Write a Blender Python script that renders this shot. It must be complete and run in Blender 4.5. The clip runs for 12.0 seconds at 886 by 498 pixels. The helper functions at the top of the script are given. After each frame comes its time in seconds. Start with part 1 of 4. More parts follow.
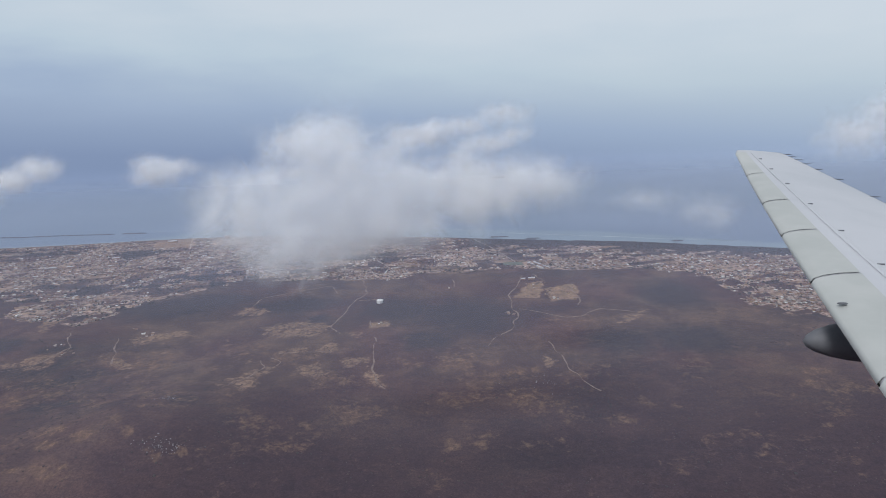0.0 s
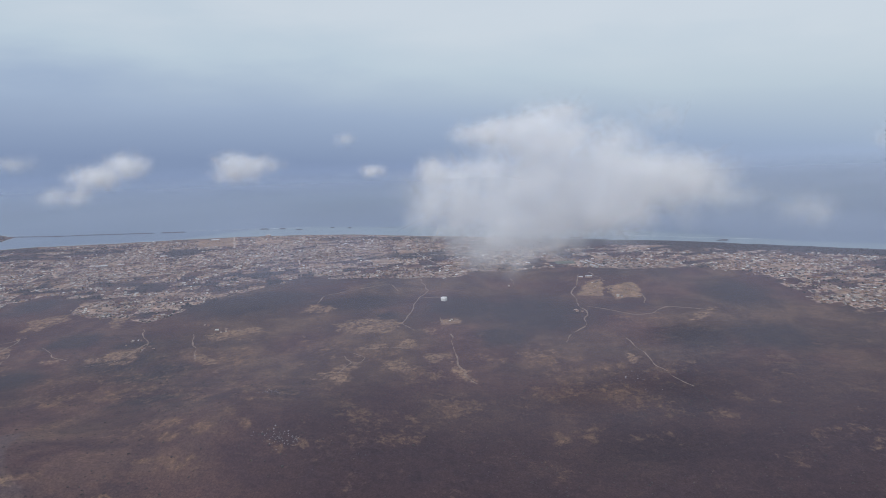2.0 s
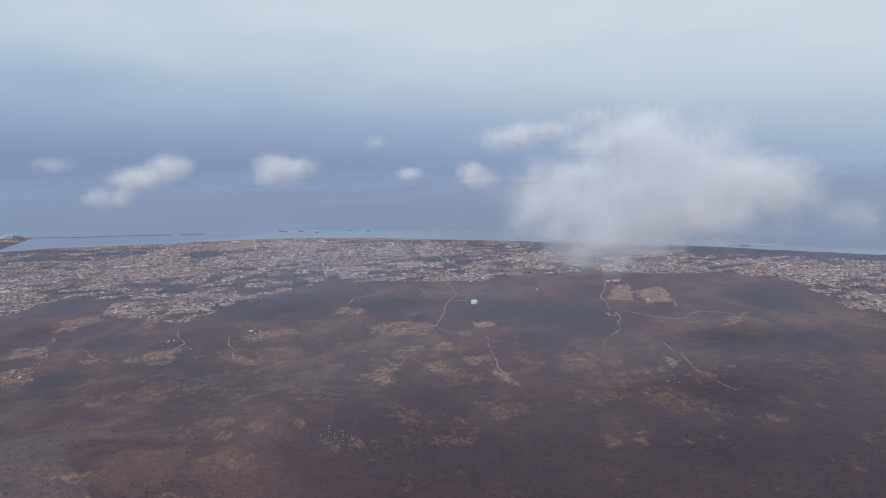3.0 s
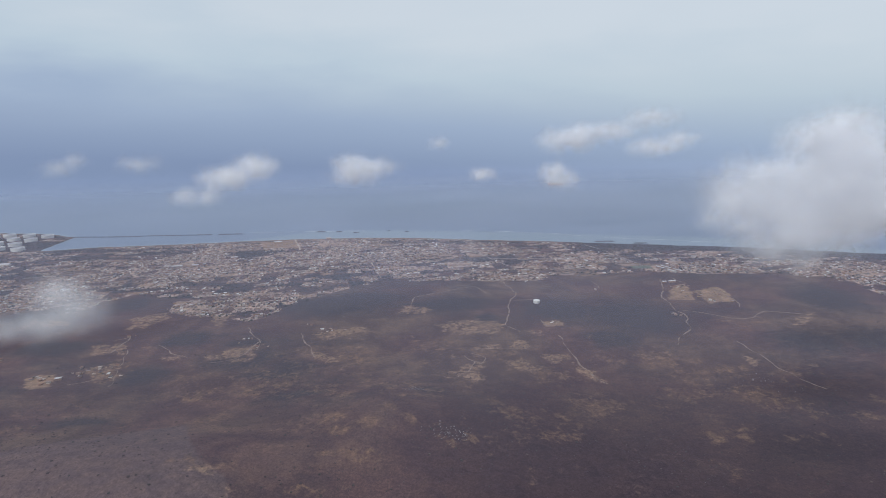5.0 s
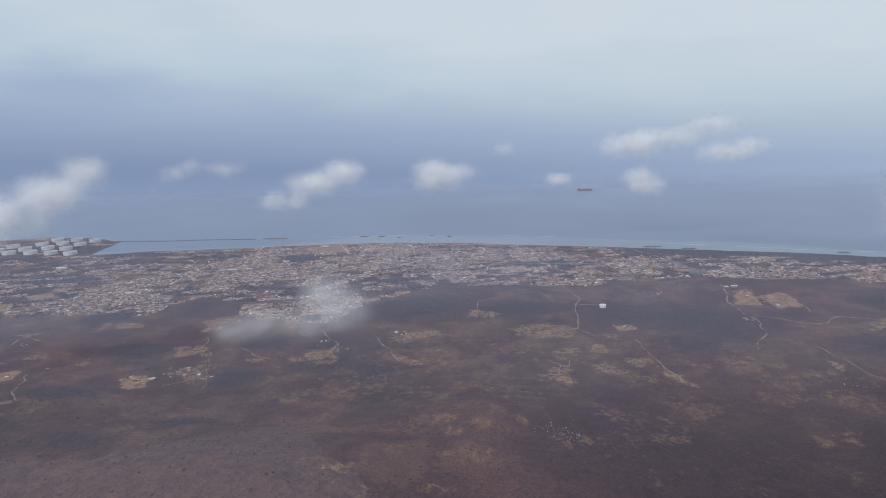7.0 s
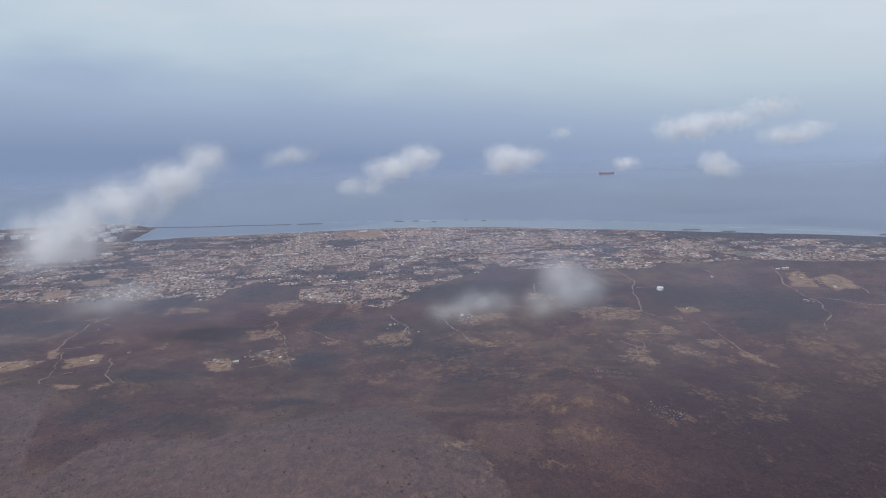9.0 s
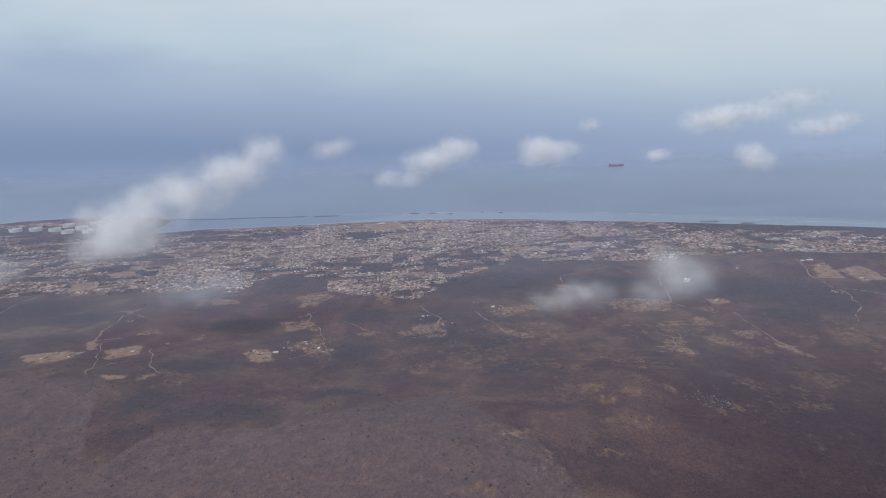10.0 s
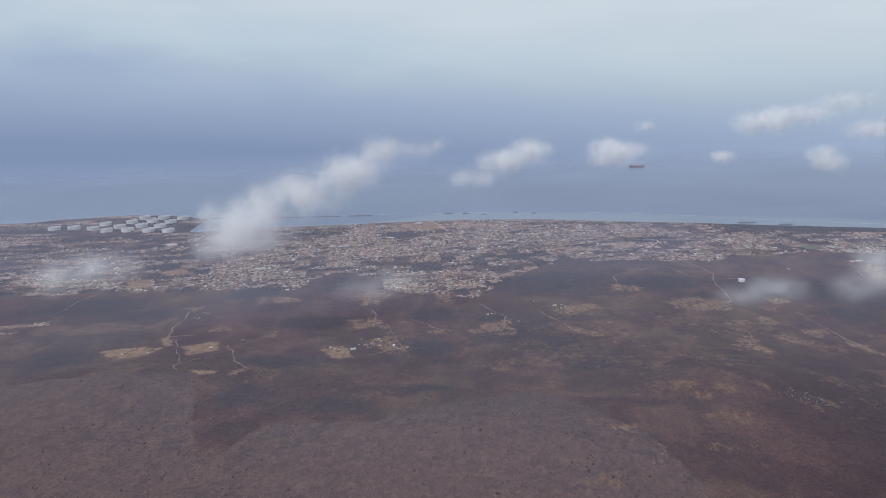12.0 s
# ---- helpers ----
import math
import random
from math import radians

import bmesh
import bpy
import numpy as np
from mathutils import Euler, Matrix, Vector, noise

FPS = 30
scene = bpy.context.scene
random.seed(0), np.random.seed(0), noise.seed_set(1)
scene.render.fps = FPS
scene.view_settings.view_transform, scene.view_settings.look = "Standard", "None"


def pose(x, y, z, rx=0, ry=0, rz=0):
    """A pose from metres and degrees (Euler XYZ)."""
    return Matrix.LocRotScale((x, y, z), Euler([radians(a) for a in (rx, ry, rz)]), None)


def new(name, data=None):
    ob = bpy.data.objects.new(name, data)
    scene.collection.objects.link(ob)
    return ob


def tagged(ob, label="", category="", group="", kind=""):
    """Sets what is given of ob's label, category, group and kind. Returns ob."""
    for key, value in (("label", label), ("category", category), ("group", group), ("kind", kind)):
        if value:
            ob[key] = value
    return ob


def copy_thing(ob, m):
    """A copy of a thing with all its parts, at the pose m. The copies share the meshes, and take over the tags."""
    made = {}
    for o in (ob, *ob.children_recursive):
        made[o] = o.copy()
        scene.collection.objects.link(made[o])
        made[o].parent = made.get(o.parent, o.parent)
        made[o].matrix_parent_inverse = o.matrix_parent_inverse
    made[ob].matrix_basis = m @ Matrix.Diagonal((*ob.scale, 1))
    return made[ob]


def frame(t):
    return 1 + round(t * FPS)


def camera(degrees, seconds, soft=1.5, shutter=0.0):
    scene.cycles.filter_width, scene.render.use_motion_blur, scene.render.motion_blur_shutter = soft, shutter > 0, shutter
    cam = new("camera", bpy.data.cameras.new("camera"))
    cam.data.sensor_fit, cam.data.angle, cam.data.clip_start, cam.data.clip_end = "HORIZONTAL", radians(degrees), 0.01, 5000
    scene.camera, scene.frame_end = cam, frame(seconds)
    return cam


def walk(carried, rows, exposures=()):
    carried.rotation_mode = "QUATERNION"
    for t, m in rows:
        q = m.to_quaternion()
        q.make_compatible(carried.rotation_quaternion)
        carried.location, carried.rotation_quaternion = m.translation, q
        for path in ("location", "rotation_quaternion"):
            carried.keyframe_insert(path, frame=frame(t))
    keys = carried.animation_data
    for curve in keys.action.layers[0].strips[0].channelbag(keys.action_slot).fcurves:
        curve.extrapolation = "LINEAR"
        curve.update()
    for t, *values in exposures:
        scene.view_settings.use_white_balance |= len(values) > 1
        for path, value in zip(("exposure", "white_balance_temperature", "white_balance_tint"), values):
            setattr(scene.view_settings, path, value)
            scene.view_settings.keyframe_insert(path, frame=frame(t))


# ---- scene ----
# The flight: a straight pass at about forty metres a second, looking out to one side.
cam = camera(75.0, 12.0, soft=1.0)
ROWS = [
    # t, x, y, z, yaw, pitch, roll
    (0.0, 0.00, 0.00, 225.73, -0.056, -12.604, -2.170),
    (0.5, -19.73, -1.53, 225.55, -0.035, -12.402, -2.130),
    (1.0, -39.48, -2.88, 225.41, 0.206, -12.502, -2.214),
    (1.5, -59.14, -4.01, 225.22, 0.186, -12.321, -2.074),
    (2.0, -78.52, -5.08, 224.98, 0.202, -12.440, -2.118),
    (2.5, -97.66, -6.25, 224.91, 0.169, -12.374, -1.932),
    (3.0, -116.56, -7.89, 225.03, 0.285, -11.989, -1.709),
    (5.0, -191.84, -15.27, 226.46, 0.741, -11.837, -1.627),
    (5.5, -210.46, -17.19, 226.93, 0.748, -11.597, -1.507),
    (6.0, -228.89, -19.05, 227.43, 1.083, -11.724, -1.606),
    (6.5, -247.19, -21.02, 227.93, 1.380, -11.508, -1.663),
    (7.0, -265.47, -23.31, 228.48, 1.747, -11.263, -1.684),
    (9.0, -339.24, -32.52, 231.44, 2.035, -12.764, -2.062),
    (9.5, -357.80, -34.96, 232.32, 2.068, -13.113, -2.103),
    (10.0, -376.41, -37.55, 233.28, 2.083, -13.539, -2.101),
    (10.5, -394.98, -40.07, 234.19, 2.250, -13.872, -1.973),
    (11.0, -413.44, -42.81, 235.04, 2.257, -13.900, -1.891),
    (11.5, -431.79, -45.94, 235.81, 2.282, -13.623, -1.867),
    (12.0, -450.00, -49.49, 236.52, 2.265, -13.481, -1.904),
]
walk(cam, [(t, pose(x, y, z, 90 + pitch, 0, yaw) @ pose(0, 0, 0, 0, 0, roll)) for t, x, y, z, yaw, pitch, roll in ROWS])

# ---------------------------------------------------------------- sky and light
SUN_UP, SUN_ROUND = 48.0, 215.0


def build_sky():
    world = bpy.data.worlds.new("sky")
    scene.world = world
    world.use_nodes = True
    n, k = world.node_tree.nodes, world.node_tree.links
    n.clear()
    out, bg = n.new("ShaderNodeOutputWorld"), n.new("ShaderNodeBackground")
    air = n.new("ShaderNodeTexSky")
    air.sky_type, air.sun_disc = "NISHITA", False
    air.sun_elevation, air.sun_rotation = radians(SUN_UP), radians(SUN_ROUND)
    air.dust_density = 3.0
    dim = n.new("ShaderNodeVectorMath")
    dim.operation = "SCALE"
    dim.inputs[3].default_value = 0.10
    coord = n.new("ShaderNodeTexCoord")
    split = n.new("ShaderNodeSeparateXYZ")
    k.new(coord.outputs["Generated"], split.inputs[0])
    # the overcast deck: hazy blue-grey at the sea's rim, paler above
    ramp = n.new("ShaderNodeValToRGB")
    span = n.new("ShaderNodeMapRange")
    span.inputs["From Min"].default_value, span.inputs["From Max"].default_value = -0.16, 0.42
    k.new(split.outputs["Z"], span.inputs["Value"])
    # streaks that run along the horizon
    squash = n.new("ShaderNodeMapping")
    squash.inputs["Scale"].default_value = (1.9, 1.9, 7.0)
    squash.inputs["Rotation"].default_value = (0, 0.10, 0)
    k.new(coord.outputs["Generated"], squash.inputs["Vector"])
    streak = n.new("ShaderNodeTexNoise")
    streak.inputs["Scale"].default_value, streak.inputs["Detail"].default_value = 2.3, 6.0
    k.new(squash.outputs[0], streak.inputs["Vector"])
    sway = n.new("ShaderNodeMath")
    sway.operation = "MULTIPLY_ADD"
    sway.inputs[1].default_value, sway.inputs[2].default_value = 0.31, -0.155
    k.new(streak.outputs["Fac"], sway.inputs[0])
    above = n.new("ShaderNodeMapRange")
    above.inputs["From Min"].default_value, above.inputs["From Max"].default_value = -0.01, 0.16
    k.new(split.outputs["Z"], above.inputs["Value"])
    calm = n.new("ShaderNodeMath")
    calm.operation = "MULTIPLY"
    k.new(sway.outputs[0], calm.inputs[0])
    k.new(above.outputs[0], calm.inputs[1])
    lift = n.new("ShaderNodeMath")
    lift.operation = "ADD"
    k.new(span.outputs[0], lift.inputs[0])
    k.new(calm.outputs[0], lift.inputs[1])
    side = n.new("ShaderNodeMath")
    side.operation = "MULTIPLY_ADD"
    side.inputs[1].default_value = 0.165
    k.new(split.outputs["X"], side.inputs[0])
    k.new(lift.outputs[0], side.inputs[2])
    k.new(side.outputs[0], ramp.inputs[0])
    stops = [(0.0, (0.225, 0.305, 0.480)), (0.138, (0.245, 0.325, 0.505)), (0.276, (0.360, 0.460, 0.635)), (0.414, (0.520, 0.625, 0.730)), (0.569, (0.620, 0.695, 0.775)), (0.784, (0.66, 0.725, 0.80)), (1.0, (0.64, 0.71, 0.80))]
    e = ramp.color_ramp.elements
    e[0].position, e[0].color = stops[0][0], (*stops[0][1], 1)
    e[1].position, e[1].color = stops[-1][0], (*stops[-1][1], 1)
    for at, c in stops[1:-1]:
        e.new(at).color = (*c, 1)
    mix = n.new("ShaderNodeMix")
    mix.data_type = "RGBA"
    mix.inputs[0].default_value = 0.9
    k.new(air.outputs[0], dim.inputs[0])
    k.new(dim.outputs[0], mix.inputs[6])
    k.new(ramp.outputs[0], mix.inputs[7])
    k.new(mix.outputs[2], bg.inputs[0])
    bg.inputs[1].default_value = 1.0
    k.new(bg.outputs[0], out.inputs[0])


build_sky()
sun = new("sun", bpy.data.lights.new("sun", "SUN"))
sun.data.energy, sun.data.angle, sun.data.color = 2.2, radians(11), (1.0, 0.97, 0.95)
sun.matrix_world = pose(0, 0, 600, 90 - SUN_UP, 0, 180 - SUN_ROUND)

# ---------------------------------------------------------------- numbers for the land
SHORE = [(-4900, 1150), (-2400, 1210), (-1586, 1303), (-1450, 1362), (-1310, 1395), (-1160, 1362), (-1062, 1300), (-1046, 1150), (-1010, 1152), (-944, 1173), (-765, 1183),
         (-648, 1198), (-540, 1207), (-380, 1206), (-257, 1186), (-170, 1160), (-68, 1134), (24, 1108), (125, 1076), (223, 1048), (320, 1022),
         (400, 990), (545, 928), (900, 800), (1700, 640), (4900, 300)]
TOWN_SOUTH = [(-2500, 700), (-1150, 690), (-957, 722), (-888, 704), (-808, 709), (-744, 715), (-690, 699), (-652, 786), (-573, 751), (-560, 700), (-440, 650), (-423, 675), (-387, 737), (-355, 785), (-291, 835),
              (-233, 826), (-149, 815), (-66, 812), (-18, 840), (39, 828), (118, 845), (250, 825), (345, 800), (364, 690), (366, 620), (405, 588), (600, 560), (1500, 480)]
rng = np.random.default_rng(7)


def line_y(points, x):
    return np.interp(x, [p[0] for p in points], [p[1] for p in points])


def lattice(x, y, size, seed):
    """Smooth value noise, 0 to 1, on a grid of that size in metres."""
    table = np.random.default_rng(seed).random((257, 257))
    u, v = np.asarray(x) / size + 1000.37, np.asarray(y) / size + 1000.71
    i, j = np.floor(u).astype(int), np.floor(v).astype(int)
    a, b = u - i, v - j
    a, b = a * a * (3 - 2 * a), b * b * (3 - 2 * b)
    i, j = i % 256, j % 256
    return (table[i, j] * (1 - a) + table[i + 1, j] * a) * (1 - b) + (table[i, j + 1] * (1 - a) + table[i + 1, j + 1] * a) * b


def rough(x, y, size, seed, octaves=4):
    total, weight, sum_w = 0.0, 1.0, 0.0
    for o in range(octaves):
        total = total + weight * lattice(x, y, size / 2**o, seed + o)
        sum_w += weight
        weight *= 0.55
    return total / sum_w


def mound(x, y, cx, cy, sx, sy):
    return np.exp(-(((x - cx) / sx) ** 2) - ((y - cy) / sy) ** 2)


HILLS = [(25.1, -370, 310, 90, 70), (20.0, -240, 385, 75, 70), (15.1, -500, 320, 90, 60), (6.3, -150, 330, 70, 90), (-7.1, 60, 430, 160, 130), (16.4, -700, 400, 170, 80), (5.4, -170, 470, 80, 60), (5.2, -430, 240, 140, 60)]
# the far brow of the bald hill
BROW = [(-4900, 420), (-847, 418), (-774, 427), (-695, 417), (-674, 376), (-660, 344), (-645, 312), (-625, 306), (-612, 330), (-598, 340), (-551, 332), (-520, 326), (-490, 342), (-468, 353), (-438, 371), (-396, 385), (-372, 341), (-350, 309), (-332, 300), (-318, 276), (-290, 200), (-200, 60), (4900, 0)]


def height(x, y):
    """The land's height: low plain, scrub-covered hills below the flight, the shore at zero."""
    x, y = np.asarray(x, float), np.asarray(y, float)
    z = sum(rise * mound(x, y, cx, cy, sx, sy) for rise, cx, cy, sx, sy in HILLS)
    far = np.clip((line_y(SHORE, x) - y) / 60, -1.0, 1.0)
    z = z + 4.0 * (rough(x, y, 120, 11) - 0.5) * np.clip(far, 0, 1) + 0.7 * (rough(x, y, 30, 21, 2) - 0.5)
    return np.where(far > 0, z + 1.6 * np.sqrt(np.clip(far, 0, 1)) - 0.2, z * 0 + 5.0 * far - 0.2)


def sheet(name, verts, faces, material, parent=None, smooth=False):
    """A mesh object from arrays of corners and of equal-sided faces."""
    verts, faces = np.asarray(verts, np.float32), np.asarray(faces, np.int32)
    me = bpy.data.meshes.new(name)
    me.vertices.add(len(verts))
    me.vertices.foreach_set("co", verts.ravel())
    me.loops.add(faces.size)
    me.loops.foreach_set("vertex_index", faces.ravel())
    me.polygons.add(len(faces))
    me.polygons.foreach_set("loop_start", np.arange(0, faces.size, faces.shape[1], dtype=np.int32))
    me.polygons.foreach_set("use_smooth", np.full(len(faces), smooth))
    me.update(calc_edges=True)
    me.materials.append(material)
    ob = new(name, me)
    if parent is not None:
        ob.parent = parent
    return ob


def part(name, bm, material, parent, label=""):
    me = bpy.data.meshes.new(name)
    bmesh.ops.recalc_face_normals(bm, faces=bm.faces)
    bm.to_mesh(me)
    bm.free()
    me.materials.append(material)
    ob = new(name, me)
    ob.parent = parent
    if label:
        tagged(ob, label)
    return ob


def thing(name, m, label, category, group=""):
    ob = new(name)
    ob.matrix_world = m
    return tagged(ob, label, category, group)


# ---------------------------------------------------------------- materials
def stuff_material(name, rough_value=0.9, metal=0.0):
    m = bpy.data.materials.new(name)
    m.use_nodes = True
    b = m.node_tree.nodes["Principled BSDF"]
    b.inputs["Roughness"].default_value, b.inputs["Metallic"].default_value = rough_value, metal
    return m, m.node_tree.nodes, m.node_tree.links, b


def noise_node(n, k, size, detail=5.0, distortion=0.0, squash=None):
    geo = n.new("ShaderNodeNewGeometry")
    tex = n.new("ShaderNodeTexNoise")
    tex.inputs["Scale"].default_value, tex.inputs["Detail"].default_value, tex.inputs["Distortion"].default_value = 1.0 / size, detail, distortion
    if squash:
        sq = n.new("ShaderNodeMapping")
        sq.inputs["Scale"].default_value = squash
        k.new(geo.outputs["Position"], sq.inputs["Vector"])
        k.new(sq.outputs[0], tex.inputs["Vector"])
    else:
        k.new(geo.outputs["Position"], tex.inputs["Vector"])
    return tex.outputs["Fac"]


def step_node(n, k, value, low, high):
    r = n.new("ShaderNodeMapRange")
    r.interpolation_type = "SMOOTHSTEP"
    r.inputs["From Min"].default_value, r.inputs["From Max"].default_value = low, high
    k.new(value, r.inputs["Value"])
    return r.outputs[0]


def blend_node(n, k, fac, a, b):
    x = n.new("ShaderNodeMix")
    x.data_type = "RGBA"
    k.new(fac, x.inputs[0]) if hasattr(fac, "links") else setattr(x.inputs[0], "default_value", fac)
    for slot, c in ((6, a), (7, b)):
        if isinstance(c, tuple):
            x.inputs[slot].default_value = (*c, 1)
        else:
            k.new(c, x.inputs[slot])
    return x.outputs[2]


def sum_node(n, k, a, b, times=1.0, kind="ADD"):
    m = n.new("ShaderNodeMath")
    m.operation = "MULTIPLY_ADD" if kind == "ADD" else kind
    k.new(a, m.inputs[0])
    if kind == "ADD":
        m.inputs[1].default_value = times
        k.new(b, m.inputs[2])
    else:
        k.new(b, m.inputs[1])
    return m.outputs[0]


def bump_node(n, k, b, value, strength, distance):
    bump = n.new("ShaderNodeBump")
    bump.inputs["Strength"].default_value, bump.inputs["Distance"].default_value = strength, distance
    k.new(value, bump.inputs["Height"])
    k.new(bump.outputs[0], b.inputs["Normal"])


BLOCK_LONG, BLOCK_DEEP = 25.0, 13.5
SCRUB, HEATH, OCHRE, SAND, DARK = (0.062, 0.0365, 0.0400), (0.094, 0.0555, 0.0525), (0.126, 0.075, 0.052), (0.230, 0.152, 0.106), (0.043, 0.0355, 0.0395)
HILL, SOIL, SOIL2 = (0.095, 0.0665, 0.0665), (0.350, 0.248, 0.208), (0.250, 0.188, 0.165)


def ground_material():
    m, n, k, b = stuff_material("dry_ground", 0.95)
    b.inputs["Specular IOR Level"].default_value = 0.1
    cover = n.new("ShaderNodeAttribute")
    cover.attribute_name = "cover"
    split = n.new("ShaderNodeSeparateColor")
    k.new(cover.outputs["Color"], split.inputs[0])
    sand, dark, town, ochre = split.outputs[0], split.outputs[1], split.outputs[2], cover.outputs["Alpha"]
    hill = n.new("ShaderNodeAttribute")
    hill.attribute_name = "hilltop"
    wide = (1.0, 0.9, 1.0)
    big, mid, fine = noise_node(n, k, 44, 8, 0.8, wide), noise_node(n, k, 14, 7, 0.9, wide), noise_node(n, k, 3.0, 6, 0.8)
    ragged = noise_node(n, k, 6.0, 8, 1.0, wide)
    speck = noise_node(n, k, 4.5, 6, 0.6, (0.8, 1.0, 1.0))
    tone = step_node(n, k, noise_node(n, k, 190, 5, 0.8), 0.38, 0.62)
    low = blend_node(n, k, tone, SCRUB, (0.070, 0.047, 0.044))
    high = blend_node(n, k, tone, HEATH, (0.106, 0.071, 0.058))
    c = blend_node(n, k, step_node(n, k, big, 0.38, 0.64), low, high)
    c = blend_node(n, k, step_node(n, k, sum_node(n, k, ragged, hill.outputs["Fac"], 0.5), 0.50, 1.30), c, HILL)
    c = blend_node(n, k, step_node(n, k, sum_node(n, k, mid, dark, 0.8), 0.50, 1.40), c, DARK)
    # darker near ground to the east: window vignette painted in, over some true tone
    vignette_tone = n.new("ShaderNodeAttribute")
    vignette_tone.attribute_name = "vignette_tone"
    c = blend_node(n, k, step_node(n, k, sum_node(n, k, ragged, vignette_tone.outputs["Fac"], 0.6), 0.35, 1.30), c, (0.042, 0.0255, 0.029))
    # dry grass: broad stains and torn bright flecks
    c = blend_node(n, k, step_node(n, k, sum_node(n, k, mid, ochre, 1.2), 0.9, 2.3), c, OCHRE)
    c = blend_node(n, k, step_node(n, k, sum_node(n, k, ragged, sum_node(n, k, mid, ochre, 1.0), 1.3), 1.35, 2.15), c, (0.150, 0.094, 0.063))
    # town: lots of bare soil, yards and dark brush, each its own tone, with pale streets between the blocks
    plan = n.new("ShaderNodeAttribute")
    plan.attribute_name = "plan"
    lots, streets = n.new("ShaderNodeTexBrick"), n.new("ShaderNodeTexBrick")
    for tex, long, deep, joint in ((lots, 5.6, 5.2, 0.0), (streets, BLOCK_LONG, BLOCK_DEEP, 0.7)):
        tex.offset, tex.squash = (0.5 if tex is lots else 0.0), 1.0
        tex.inputs["Color1"].default_value, tex.inputs["Color2"].default_value, tex.inputs["Mortar"].default_value = (0, 0, 0, 1), (1, 1, 1, 1), (0.5, 0.5, 0.5, 1)
        tex.inputs["Scale"].default_value, tex.inputs["Mortar Size"].default_value, tex.inputs["Mortar Smooth"].default_value = 1.0, joint, 0.3
        tex.inputs["Brick Width"].default_value, tex.inputs["Row Height"].default_value = long, deep
        k.new(plan.outputs["Vector"], tex.inputs["Vector"])
    lot = n.new("ShaderNodeSeparateColor")
    k.new(lots.outputs["Color"], lot.inputs[0])
    lot = lot.outputs[0]
    soil = blend_node(n, k, step_node(n, k, noise_node(n, k, 60, 5, 0.8), 0.42, 0.60), SOIL2, SOIL)
    soil = blend_node(n, k, step_node(n, k, lot, 0.80, 0.86), soil, (0.330, 0.262, 0.210))
    brush = step_node(n, k, sum_node(n, k, speck, lot, 0.5), 0.54, 0.44)
    soil = blend_node(n, k, brush, soil, (0.066, 0.062, 0.064))
    soil = blend_node(n, k, sum_node(n, k, streets.outputs["Fac"], step_node(n, k, mid, 0.35, 0.55), kind="MULTIPLY"), soil, (0.330, 0.250, 0.205))
    c = blend_node(n, k, step_node(n, k, sum_node(n, k, town, sum_node(n, k, speck, ragged, 0.8), 0.9), 1.25, 1.65), c, soil)
    earth = blend_node(n, k, step_node(n, k, mid, 0.40, 0.62), SAND, (0.185, 0.128, 0.088))
    c = blend_node(n, k, step_node(n, k, sum_node(n, k, sand, sum_node(n, k, speck, ragged, 0.8), 1.0), 1.22, 1.82), c, earth)
    grain = step_node(n, k, sum_node(n, k, ragged, sum_node(n, k, fine, noise_node(n, k, 1.3, 3, 0.4), 0.7), 0.5), 0.82, 1.48)
    shade = blend_node(n, k, grain, (0.74, 0.74, 0.77), (1.28, 1.26, 1.22))
    patch = blend_node(n, k, step_node(n, k, noise_node(n, k, 11, 6, 0.7, (0.7, 1.2, 1.0)), 0.36, 0.64), (0.91, 0.92, 0.96), (1.10, 1.08, 1.02))
    both = n.new("ShaderNodeMix")
    both.data_type, both.blend_type = "RGBA", "MULTIPLY"
    both.inputs[0].default_value = 1.0
    k.new(shade, both.inputs[6])
    k.new(patch, both.inputs[7])
    shade = both.outputs[2]
    mul = n.new("ShaderNodeMix")
    mul.data_type, mul.blend_type = "RGBA", "MULTIPLY"
    mul.inputs[0].default_value = 1.0
    k.new(c, mul.inputs[6])
    k.new(shade, mul.inputs[7])
    k.new(mul.outputs[2], b.inputs["Base Color"])
    bump_node(n, k, b, ragged, 0.15, 1.0)
    return m


def plain_material(name, dark, light, size, rough_value=0.9, bump=0.0, metal=0.0, spec=0.3):
    """Two tones in patches of that size, with finer mottling over them."""
    m, n, k, b = stuff_material(name, rough_value, metal)
    b.inputs["Specular IOR Level"].default_value = spec
    value = noise_node(n, k, size, 6, 0.4)
    fine = noise_node(n, k, size * 0.12, 3)
    k.new(blend_node(n, k, step_node(n, k, sum_node(n, k, fine, value, 0.35), 0.45, 0.9), dark, light), b.inputs["Base Color"])
    if bump:
        bump_node(n, k, b, fine, 0.4, bump)
    return m


